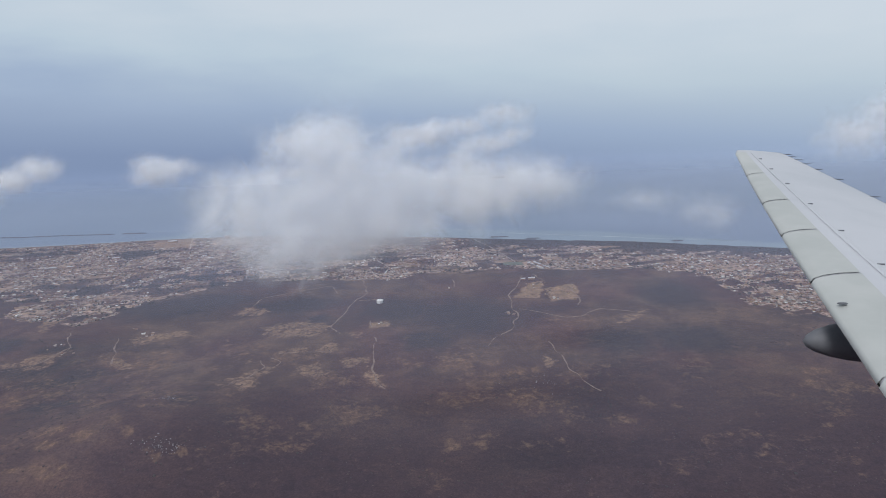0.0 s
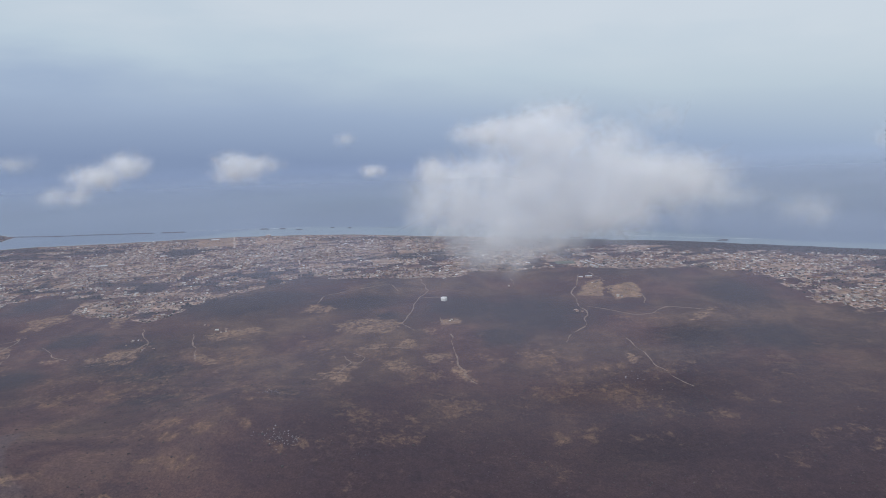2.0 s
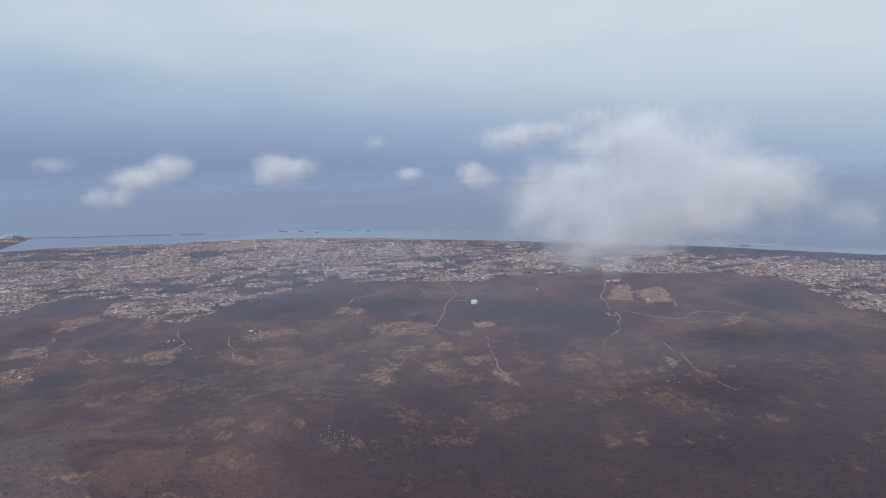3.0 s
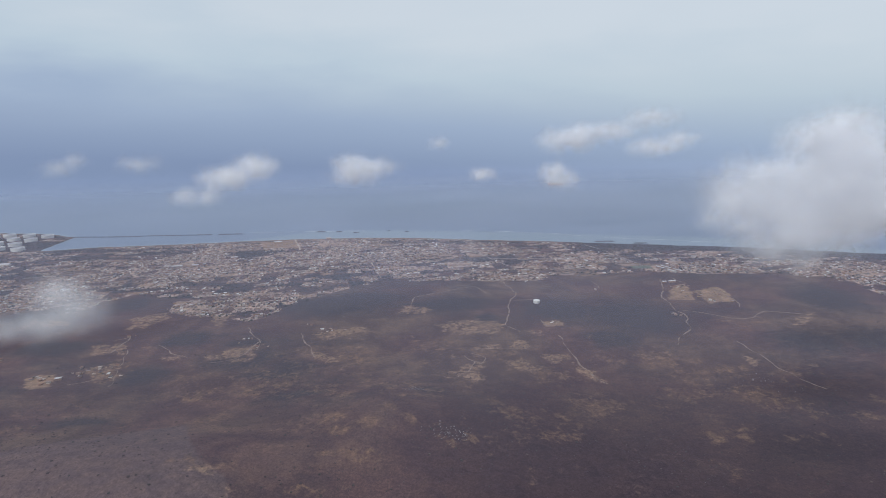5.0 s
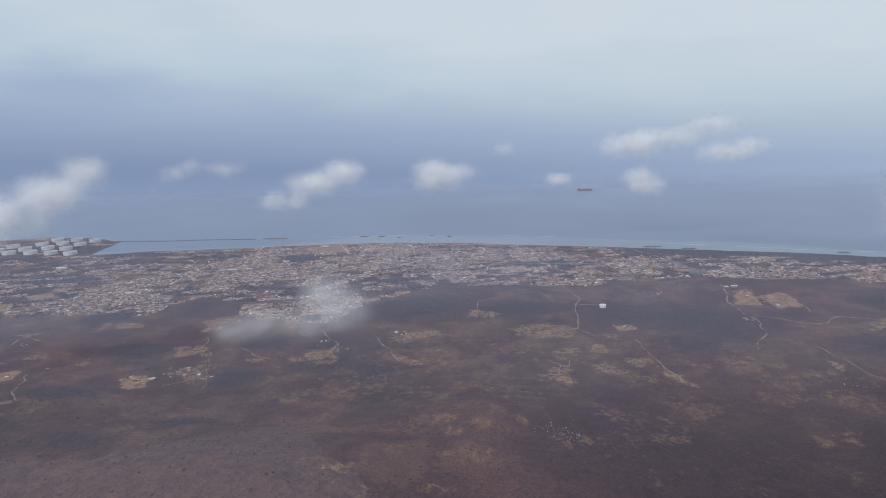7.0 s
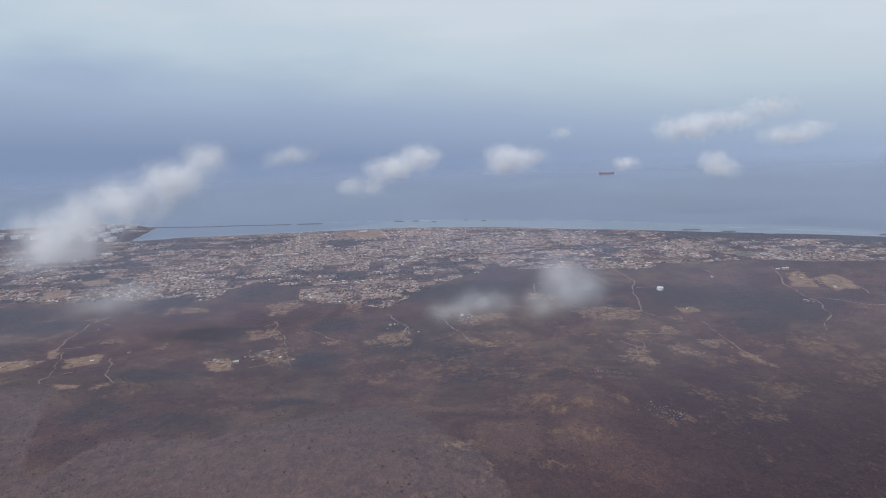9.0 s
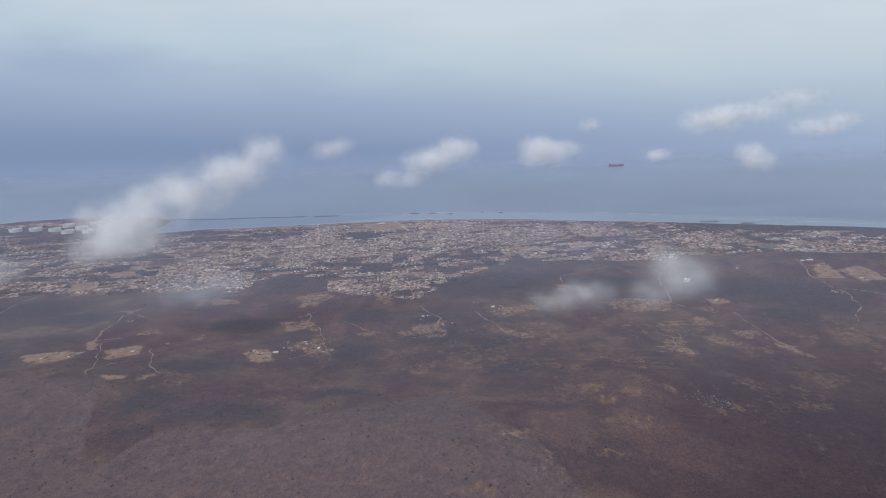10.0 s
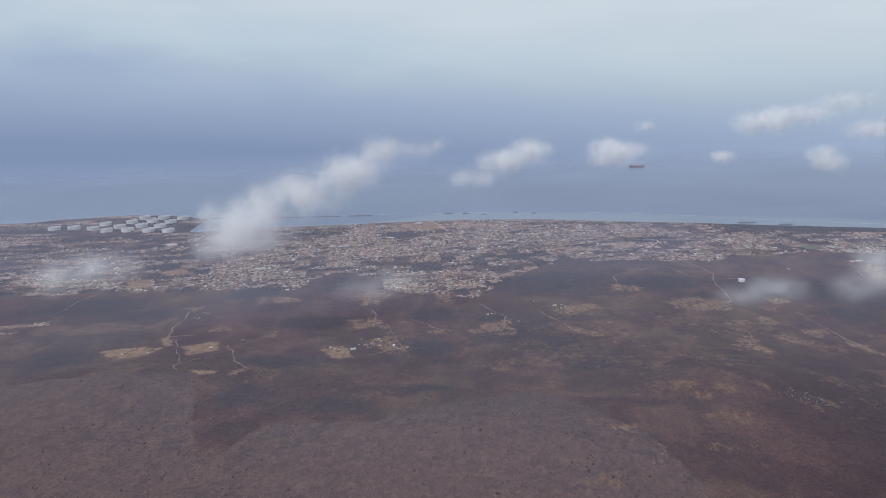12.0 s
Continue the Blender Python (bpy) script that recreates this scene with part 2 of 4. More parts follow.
def varied_material(name, colours, per_island, rough_value=0.85, dirt=0.75):
    """One of several paints for each piece, with stains."""
    m, n, k, b = stuff_material(name, rough_value)
    b.inputs["Specular IOR Level"].default_value = 0.2
    pick = n.new("ShaderNodeValToRGB")
    pick.color_ramp.interpolation = "CONSTANT"
    e = pick.color_ramp.elements
    e[0].position, e[0].color = 0.0, (*colours[0], 1)
    e[1].position, e[1].color = 1.0 / len(colours), (*colours[1], 1)
    for i, c in enumerate(colours[2:], 2):
        e.new(i / len(colours)).color = (*c, 1)
    if per_island:
        k.new(n.new("ShaderNodeNewGeometry").outputs["Random Per Island"], pick.inputs[0])
    else:
        k.new(n.new("ShaderNodeObjectInfo").outputs["Random"], pick.inputs[0])
    stain = step_node(n, k, noise_node(n, k, 1.6, 4, 0.5), 0.35, 0.7)
    mul = n.new("ShaderNodeMix")
    mul.data_type, mul.blend_type = "RGBA", "MULTIPLY"
    mul.inputs[0].default_value = 1.0
    k.new(pick.outputs[0], mul.inputs[6])
    k.new(blend_node(n, k, stain, (dirt, dirt, dirt * 0.97), (1.0, 1.0, 1.0)), mul.inputs[7])
    k.new(mul.outputs[2], b.inputs["Base Color"])
    return m


def sea_material():
    m, n, k, b = stuff_material("sea_water", 0.30)
    b.inputs["IOR"].default_value = 1.33
    b.inputs["Specular IOR Level"].default_value = 0.35
    near = n.new("ShaderNodeAttribute")
    near.attribute_name = "shallow"
    c = blend_node(n, k, step_node(n, k, noise_node(n, k, 420, 4, 0.3, (0.4, 1.6, 1)), 0.35, 0.7), (0.060, 0.100, 0.170), (0.073, 0.117, 0.190))
    mid = noise_node(n, k, 30, 5, 0.6, (0.35, 1.6, 1))
    c = blend_node(n, k, step_node(n, k, sum_node(n, k, mid, near.outputs["Fac"], 0.6), 0.35, 1.5), c, (0.120, 0.172, 0.212))
    k.new(c, b.inputs["Base Color"])
    bump_node(n, k, b, noise_node(n, k, 7, 4, 0.3), 0.35, 0.5)
    # the sheet thins out towards its far rim, where the distance takes over
    geo, split = n.new("ShaderNodeNewGeometry"), n.new("ShaderNodeSeparateXYZ")
    k.new(geo.outputs["Position"], split.inputs[0])
    gone = step_node(n, k, split.outputs["Y"], 1480, 3100)
    clear, mix = n.new("ShaderNodeBsdfTransparent"), n.new("ShaderNodeMixShader")
    k.new(gone, mix.inputs[0])
    k.new(b.outputs[0], mix.inputs[1])
    k.new(clear.outputs[0], mix.inputs[2])
    k.new(mix.outputs[0], n["Material Output"].inputs[0])
    return m


def cloud_material():
    """Droplet haze: scatters light both ways, and lets through what its thickness leaves."""
    m = bpy.data.materials.new("cloud_droplets")
    m.use_nodes = True
    n, k = m.node_tree.nodes, m.node_tree.links
    n.clear()
    out, mix, thin = n.new("ShaderNodeOutputMaterial"), n.new("ShaderNodeMixShader"), n.new("ShaderNodeMixShader")
    front, back = n.new("ShaderNodeBsdfDiffuse"), n.new("ShaderNodeBsdfTranslucent")
    front.inputs[0].default_value = back.inputs[0].default_value = (0.96, 0.97, 0.99, 1)
    mix.inputs[0].default_value = 0.5
    k.new(front.outputs[0], mix.inputs[1])
    k.new(back.outputs[0], mix.inputs[2])
    soft = n.new("ShaderNodeAttribute")
    soft.attribute_name = "thickness"
    k.new(soft.outputs["Fac"], thin.inputs[0])
    k.new(n.new("ShaderNodeBsdfTransparent").outputs[0], thin.inputs[1])
    k.new(mix.outputs[0], thin.inputs[2])
    k.new(thin.outputs[0], out.inputs[0])
    return m


M_GROUND, M_SEA, M_CLOUD = ground_material(), sea_material(), cloud_material()
M_TRACK = plain_material("pale_dirt", (0.115, 0.080, 0.064), (0.225, 0.160, 0.120), 5)
M_ROAD = plain_material("pale_gravel", (0.27, 0.215, 0.18), (0.38, 0.31, 0.26), 5)
M_BUSH = varied_material("dry_scrub_leaves", [(0.056, 0.041, 0.046), (0.070, 0.050, 0.050), (0.050, 0.045, 0.044), (0.082, 0.059, 0.054)], True, 0.95, 0.7)
M_THORN = varied_material("thorn_leaves", [(0.056, 0.041, 0.045), (0.068, 0.049, 0.050), (0.062, 0.051, 0.050)], True, 0.95, 0.7)
M_TREE = varied_material("town_tree_leaves", [(0.046, 0.047, 0.045), (0.058, 0.055, 0.050), (0.042, 0.044, 0.046)], True, 0.95, 0.7)
WALLS = [(0.36, 0.28, 0.235), (0.30, 0.20, 0.155), (0.50, 0.46, 0.42), (0.27, 0.16, 0.12), (0.36, 0.26, 0.21), (0.25, 0.21, 0.20), (0.32, 0.21, 0.13)]
ROOFS = [(0.26, 0.21, 0.19), (0.19, 0.10, 0.074), (0.22, 0.135, 0.105), (0.62, 0.61, 0.59), (0.20, 0.115, 0.09), (0.23, 0.18, 0.165), (0.10, 0.08, 0.08), (0.22, 0.155, 0.125), (0.16, 0.115, 0.10), (0.44, 0.40, 0.37), (0.36, 0.30, 0.265), (0.16, 0.115, 0.10), (0.26, 0.155, 0.11)]
M_WALL, M_ROOF = varied_material("house_plaster", WALLS, False), varied_material("house_roofing", ROOFS, False)
M_WALLS, M_ROOFS = varied_material("far_house_plaster", WALLS, True), varied_material("far_house_roofing", ROOFS, True)
M_YARD = varied_material("yard_slabs", [(0.28, 0.20, 0.16), (0.36, 0.27, 0.22), (0.10, 0.08, 0.08), (0.44, 0.36, 0.31), (0.20, 0.13, 0.105), (0.07, 0.065, 0.06), (0.32, 0.23, 0.14), (0.66, 0.64, 0.61)], True)
M_WHITE = plain_material("white_tank_paint", (0.50, 0.50, 0.50), (0.60, 0.60, 0.59), 9, 0.55)
M_TANKROOF = plain_material("grey_tank_roof", (0.20, 0.20, 0.22), (0.34, 0.34, 0.36), 9, 0.7)
M_ROCK = plain_material("dark_rock", (0.060, 0.060, 0.072), (0.105, 0.100, 0.112), 5)
M_FOAM = plain_material("surf_foam", (0.34, 0.40, 0.45), (0.60, 0.64, 0.68), 4, 0.7)
M_HULL = plain_material("ship_hull", (0.20, 0.13, 0.14), (0.26, 0.17, 0.175), 4, 0.6)
M_SKIN = plain_material("wing_paint", (0.37, 0.385, 0.415), (0.42, 0.43, 0.46), 3, 0.45)
M_SLAT = plain_material("slat_metal", (0.33, 0.345, 0.335), (0.39, 0.40, 0.39), 2, 0.45)
M_POD = plain_material("grey_pod_paint", (0.095, 0.100, 0.115), (0.125, 0.130, 0.145), 0.6, 0.6)
M_DARK = plain_material("dark_grey_paint", (0.060, 0.066, 0.080), (0.085, 0.092, 0.105), 0.6, 0.7)

# ---------------------------------------------------------------- ground and sea
def spaced(low, high, step, reach_low, reach_high):
    """Even steps from low to high, then wider and wider ones out to the reaches."""
    a = list(np.arange(low, high + step, step))
    s, left = step, [low]
    while left[-1] > reach_low:
        s *= 1.22
        left.append(max(left[-1] - s, reach_low))
    s, right = step, [a[-1]]
    while right[-1] < reach_high:
        s *= 1.22
        right.append(min(right[-1] + s, reach_high))
    return np.array(left[:0:-1] + a + right[1:])


def grid(xs, ys):
    gx, gy = np.meshgrid(xs, ys)
    i = np.arange(len(xs) * len(ys)).reshape(len(ys), len(xs))
    quads = np.stack([i[:-1, :-1], i[:-1, 1:], i[1:, 1:], i[1:, :-1]], -1).reshape(-1, 4)
    return gx.ravel(), gy.ravel(), quads


# bare sandy fields and yards, corner by corner
BARE = [[(-837, 501), (-818, 512), (-774, 510), (-770, 488), (-803, 473)], [(-754, 514), (-718, 521), (-704, 492), (-729, 474)], [(-789, 539), (-781, 543), (-763, 515), (-771, 511)], [(-703, 425), (-674, 424), (-675, 412), (-691, 413)], [(-600, 491), (-595, 505), (-577, 510), (-563, 475), (-575, 467), (-590, 479)], [(-958, 766), (-933, 779), (-900, 734), (-932, 725)], [(-936, 823), (-898, 832), (-880, 797), (-914, 791)], [(-86, 632), (-66, 634), (-67, 615), (-85, 610)], [(-590, 1174), (-525, 1202), (-485, 1103), (-566, 1108)], [(87, 701), (118, 768), (139, 774), (121, 700)]]
BARE += [[(133, 739), (181, 765), (170, 691), (134, 683)]]
# half-overgrown clearings
THIN = [[(-597, 680), (-562, 703), (-544, 682), (-559, 636), (-579, 639)], [(-729, 677), (-722, 686), (-711, 655), (-717, 647)], [(-710, 676), (-696, 680), (-670, 670), (-668, 655), (-696, 652)], [(-810, 644), (-789, 647), (-789, 630), (-813, 637)], [(-495, 677), (-469, 687), (-468, 642), (-486, 650)], [(-501, 549), (-479, 554), (-476, 537), (-494, 538)], [(-746, 566), (-722, 572), (-716, 552), (-745, 555)], [(-673, 535), (-662, 549), (-651, 534), (-665, 528)], [(-668, 424), (-651, 434), (-647, 412), (-661, 413)], [(-372, 619), (-330, 624), (-282, 655), (-286, 612), (-330, 588)]]
THIN += [[(-457, 545), (-416, 572), (-399, 577), (-398, 549), (-417, 541), (-442, 536)], [(-255, 707), (-233, 703), (-230, 674), (-259, 676)], [(-697, 871), (-670, 877), (-662, 849), (-687, 850)], [(-27, 880), (11, 880), (0, 837), (-30, 838)], [(-206, 635), (-185, 645), (-167, 628), (-172, 602), (-191, 608)], [(-130, 572), (-113, 578), (-116, 545), (-131, 548)], [(-207, 472), (-178, 487), (-162, 466), (-172, 447), (-184, 452)], [(-109, 526), (-84, 534), (-81, 514), (-95, 504)], [(-7, 878), (23, 875), (17, 838), (-11, 843)], [(-449, 538), (-434, 566), (-402, 582), (-397, 564), (-430, 535)]]
THIN += [[(-488, 548), (-473, 555), (-468, 538), (-481, 539)], [(-344, 547), (-322, 552), (-299, 528), (-324, 526)], [(-468, 1159), (-410, 1170), (-397, 1119), (-450, 1112)], [(-689, 995), (-663, 1009), (-642, 964), (-667, 956)], [(-924, 823), (-896, 832), (-862, 793), (-897, 788)], [(-543, 717), (-519, 726), (-507, 702), (-531, 697)], [(187, 605), (203, 621), (239, 648), (226, 622), (201, 604)], [(-248, 688), (-228, 703), (-216, 688), (-224, 665)], [(-341, 535), (-307, 539), (-304, 523), (-326, 522)], [(-417, 532), (-400, 544), (-395, 532)], [(-95, 531), (-75, 534), (-78, 519), (-93, 520)], [(-142, 512), (-120, 519), (-112, 486), (-130, 482)]]
THIN += [[(-188, 608), (-171, 615), (-168, 593)], [(408, 821), (442, 830), (424, 787), (396, 788)], [(1, 865), (32, 873), (36, 826), (9, 828)], [(105, 900), (134, 906), (132, 869), (106, 866)]]
THIN += [[(-362, 309), (-353, 308), (-333, 301), (-339, 296), (-358, 300)], [(-328, 287), (-320, 290), (-332, 270), (-336, 270)], [(-566, 521), (-531, 536), (-513, 492), (-544, 495)], [(-593, 586), (-552, 593), (-538, 559), (-573, 555)], [(-175, 509), (-158, 518), (-167, 470), (-183, 465)], [(-78, 515), (-59, 488), (-56, 465), (-70, 469), (-79, 500)], [(-213, 630), (-164, 653), (-127, 625), (-145, 593), (-195, 595)], [(-208, 488), (-184, 501), (-176, 525), (-169, 469), (-188, 455)], [(99, 532), (106, 511), (94, 500), (89, 519)]]
# dry ochre grass: centre, half width, half depth
OCHRES = [(29, 382, 11, 12), (-241, 362, 17, 7), (-170, 351, 11, 7), (-290, 376, 26, 17), (-127, 502, 15, 25), (-65, 739, 8, 10), (-210, 562, 30, 24), (-231, 434, 27, 25), (3, 439, 19, 13), (72, 492, 15, 18), (129, 406, 12, 9), (182, 418, 11, 9), (299, 406, 12, 10), (-357, 461, 35, 15), (136, 619, 31, 14), (-299, 368, 26, 16), (-241, 361, 20, 9), (-248, 323, 11, 5), (-194, 344, 16, 6), (-302, 449, 36, 17), (-147, 535, 29, 23), (-291, 538, 41, 22), (-98, 479, 26, 24), (-396, 462, 26, 17)]
OCHRES += [(1, 375, 15, 12), (-339, 306, 13, 6), (16, 515, 33, 19), (-219, 419, 28, 18), (-525, 514, 23, 23), (-254, 326, 20, 7), (-281, 292, 12, 6), (-326, 280, 8, 7), (-299, 447, 26, 14), (-351, 306, 16, 6), (-538, 381, 28, 13), (-270, 357, 25, 7), (-412, 449, 31, 14), (-692, 317, 17, 6), (-641, 420, 25, 16), (-368, 251, 14, 5)]
# close dark scrub; the first four also paint in the shaded slope behind the brow
THICKETS_AND_SHADE = [(-569, 360, 60, 19), (-631, 379, 36, 22), (-547, 350, 40, 14), (-636, 336, 26, 12), (-190, 355, 16, 9), (-942, 652, 94, 48), (-959, 897, 48, 93), (-854, 616, 67, 25), (-632, 737, 33, 39), (-405, 537, 48, 33), (-368, 719, 84, 46), (-202, 706, 81, 29), (-626, 581, 54, 26), (-483, 396, 29, 12), (-865, 478, 45, 39), (-348, 517, 35, 15), (-626, 453, 42, 24), (-344, 703, 67, 37), (-196, 703, 59, 32), (-492, 504, 34, 29), (-489, 597, 32, 28), (-734, 694, 54, 38), (-57, 671, 62, 54), (5, 648, 46, 61), (-364, 500, 44, 19), (-331, 441, 31, 11)]
THICKETS_AND_SHADE += [(-994, 1182, 125, 58), (-766, 1109, 71, 40), (-311, 733, 85, 51), (28, 643, 71, 76), (-209, 426, 20, 14), (-17, 578, 36, 30), (179, 554, 44, 44), (288, 695, 45, 67), (252, 548, 49, 43), (-151, 644, 27, 24), (-580, 1061, 40, 40), (444, 945, 127, 31), (122, 1037, 90, 29), (-417, 583, 38, 16), (177, 1055, 102, 29)]
# where the town is closest built
CORES = [(-752, 783, 80, 96), (-863, 878, 77, 62), (-696, 861, 67, 61), (-550, 961, 91, 90), (-454, 912, 86, 126), (-696, 1007, 98, 79), (-469, 756, 73, 46), (-488, 682, 52, 33), (-428, 1100, 102, 69), (-275, 1024, 112, 66), (-878, 1101, 72, 80), (-1026, 863, 64, 51), (-903, 726, 34, 26), (402, 658, 36, 51), (421, 804, 60, 36), (183, 838, 58, 33), (264, 882, 59, 50), (73, 948, 84, 67), (-497, 888, 108, 59), (-505, 720, 48, 49), (-695, 956, 65, 60), (-716, 1136, 75, 51), (-113, 831, 59, 34)]
# outlying clusters of houses
HAMLETS = [(-984, 586, 34, 24), (405, 650, 48, 66)]


def plan_at(x, y):
    """Places in the town's own gently bent street grid: along and across its streets."""
    u = 0.985 * x + 0.17 * y + 60 * (rough(x, y, 420, 231, 2) - 0.5)
    v = -0.17 * x + 0.985 * y + 60 * (rough(x, y, 380, 241, 2) - 0.5)
    return u, v


def block_at(u, v, seed):
    """One random number, 0 to 1, for each block of the street grid."""
    table = np.random.default_rng(seed).random((256, 256))
    return table[np.floor(u / BLOCK_LONG).astype(int) % 256, np.floor(v / BLOCK_DEEP).astype(int) % 256]


def blot(x, y, spots, rim):
    """How far inside the nearest of some oval spots each place lies, 0 to 1."""
    most = np.zeros_like(x)
    for cx, cy, rx, ry in spots:
        most = np.maximum(most, np.clip(rim - np.sqrt(((x - cx) / rx) ** 2 + ((y - cy) / ry) ** 2), 0, 1))
    return most


def cover_at(x, y):
    """How much sand, dark scrub with painted slope shade, town soil and ochre grass there is at each place, 0 to 1."""
    wx, wy = x + 26 * (rough(x, y, 40, 31) - 0.5), y + 22 * (rough(x, y, 34, 41) - 0.5)
    torn = 1.9 * (rough(x, y, 10, 161, 4) - 0.5)
    px, py = x + 9 * (rough(x, y, 12, 171, 3) - 0.5), y + 11 * (rough(x, y, 12, 181, 3) - 0.5)
    sand = np.zeros_like(x)
    for ring, most, tear in [(ring, 0.9, 0.35) for ring in BARE] + [(ring, 0.60, 0.95) for ring in THIN]:
        turn = sum(ax * ey - ex * ay for (ax, ay), (ex, ey) in zip(ring, ring[1:] + ring[:1]))
        out = np.full_like(x, -1e9)
        for (ax, ay), (ex, ey) in zip(ring, ring[1:] + ring[:1]):
            out = np.maximum(out, math.copysign(1, turn) * ((px - ax) * (ey - ay) - (py - ay) * (ex - ax)) / (math.hypot(ex - ax, ey - ay) + 0.1))
        sand = np.maximum(sand, most * np.clip(0.6 - out / 7 + tear * torn, 0, 1))
    dark = blot(wx, wy, THICKETS_AND_SHADE, 1.45) * (1 - sand)
    south, shore = line_y(TOWN_SOUTH, x) + 26 * (rough(x * 0.7, y, 40, 151, 4) - 0.5), line_y(SHORE, x)
    inside = np.maximum(np.clip((y - south) / 10 + 0.5, 0, 1), 0.9 * np.clip(3 * blot(wx, wy, HAMLETS, 1.1), 0, 1)) * np.clip((shore - y) / 14, 0, 1)
    u, v = plan_at(x, y)
    gaps = 0.545 - 0.05 * np.clip((-820 - x) / 120, 0, 1) + 0.5 * (rough(x * 0.7, y * 1.2, 60, 51, 5) - 0.5) + 0.28 * (block_at(u, v, 261) - 0.5) + 0.08 * blot(wx, wy, CORES, 1.5) - 0.13 * dark
    town = inside * np.clip((gaps - 0.48) * 8, 0, 1)
    dark = np.maximum(0.9 * dark * (1 - town), inside * np.clip((0.50 - gaps) * 9, 0, 0.85))
    sand = np.maximum(sand, inside * 0.7 * (block_at(u, v, 271) > 0.95) * (1 - dark) * np.clip((gaps - 0.40) * 9, 0, 1))
    dark = np.maximum(dark, np.where(y < south, np.clip((rough(x * 0.6, y * 1.4, 80, 61, 6) - 0.50) * 4, 0, 0.5), 0))
    band = np.exp(-(((y - 560) / 120) ** 2)) * (y < south)
    sand = np.maximum(sand, np.clip((rough(x * 0.9, y, 26, 71, 6) - 0.53) * 4.0, 0, 0.34 + 0.22 * mound(x, y, -130, 560, 130, 90)) * band * (1 - 0.7 * dark))
    marsh = np.clip((x - 20) / 60, 0, 1) * np.clip((y - shore + 62 + 40 * (rough(x, y, 60, 281, 3) - 0.5)) / 10, 0, 1) * (shore - y > 4)
    dark, town, sand = np.maximum(dark, 0.95 * marsh), town * (1 - marsh), sand * (1 - marsh)
    sand = np.maximum(sand, 0.8 * np.exp(-(((shore - y - 8) / 9) ** 2)) * np.clip((40 - x) / 60, 0.1, 1))
    ochre = np.clip((rough(x * 0.9, y, 30, 81, 6) - 0.46) * 2.2, 0, 0.42) * np.exp(-(((y - 440) / 150) ** 2)) * (1 - mound(x, y, -440, 285, 170, 80)) * np.clip((x + 680) / 300, 0.3, 1)
    spot = blot(wx, wy, OCHRES, 1.6)
    ochre = np.maximum(ochre, 0.5 * np.clip(0.8 * spot + 0.9 * torn * np.clip(2 * spot, 0, 1), 0, 1))
    dark = dark * np.clip((y - 250) / 150, 0.6, 1)
    return sand, dark, town, ochre


def build_ground():
    xs, ys = spaced(-1000, 440, 2.4, -4900, 4900), np.concatenate([spaced(225, 760, 2.4, -4900, 760), np.arange(762.5, 1445, 3.6), [1470]])
    x, y, quads = grid(xs, ys)
    ob = sheet("ground", np.stack([x, y, height(x, y)], -1), quads, M_GROUND, smooth=True)
    layer = ob.data.attributes.new("cover", "FLOAT_COLOR", "POINT")
    layer.data.foreach_set("color", np.stack(cover_at(x, y), -1).astype(np.float32).ravel())
    layer = ob.data.attributes.new("plan", "FLOAT_VECTOR", "POINT")
    u, v = plan_at(x, y)
    layer.data.foreach_set("vector", np.stack([u, v, 0 * u], -1).astype(np.float32).ravel())
    layer = ob.data.attributes.new("hilltop", "FLOAT", "POINT")
    brow = line_y(BROW, x) + 9 * (rough(x, y, 24, 141, 3) - 0.5)
    layer.data.foreach_set("value", np.clip((brow - y) / 9 + 0.5, 0, 1).astype(np.float32))
    # mask for the painted vignette and darker tone, near and to the east
    layer = ob.data.attributes.new("vignette_tone", "FLOAT", "POINT")
    layer.data.foreach_set("value", (np.clip((x + 330) / 200, 0, 1) * np.clip((560 - y) / 200, 0, 1) * np.clip(0.35 + 1.4 * rough(x, y, 110, 191, 4), 0, 1)).astype(np.float32))
    return tagged(ob, "dry purple-brown scrubland with sandy clearings and low hills", "ground", kind="structure")


def build_sea():
    xs, ys = spaced(-1400, 700, 10.0, -4900, 4900), spaced(-24, 240, 8.0, -25, 4600)
    x, off, quads = grid(xs, ys)
    y = np.minimum(line_y(SHORE, x), 1400) + off
    y = np.where(off > 300, np.maximum(y, 300 + off), y).clip(-4900, 4950)
    ob = sheet("water", np.stack([x, y, 0 * x], -1), quads, M_SEA, smooth=True)
    off = y - line_y(SHORE, x)
    layer = ob.data.attributes.new("shallow", "FLOAT", "POINT")
    width = 95 * np.clip((x + 660) / 160, 0.08, 1) * np.clip(1.6 - x / 500, 0.5, 1)
    layer.data.foreach_set("value", (0.8 * np.clip((width - off) / 25 + 0.5, 0, 1) + 0.2 * np.clip(1 - off / 30, 0, 1)).astype(np.float32))
    return tagged(ob, "hazy blue-grey sea with paler shallows along the shore", "sea", kind="structure")


build_ground()
build_sea()


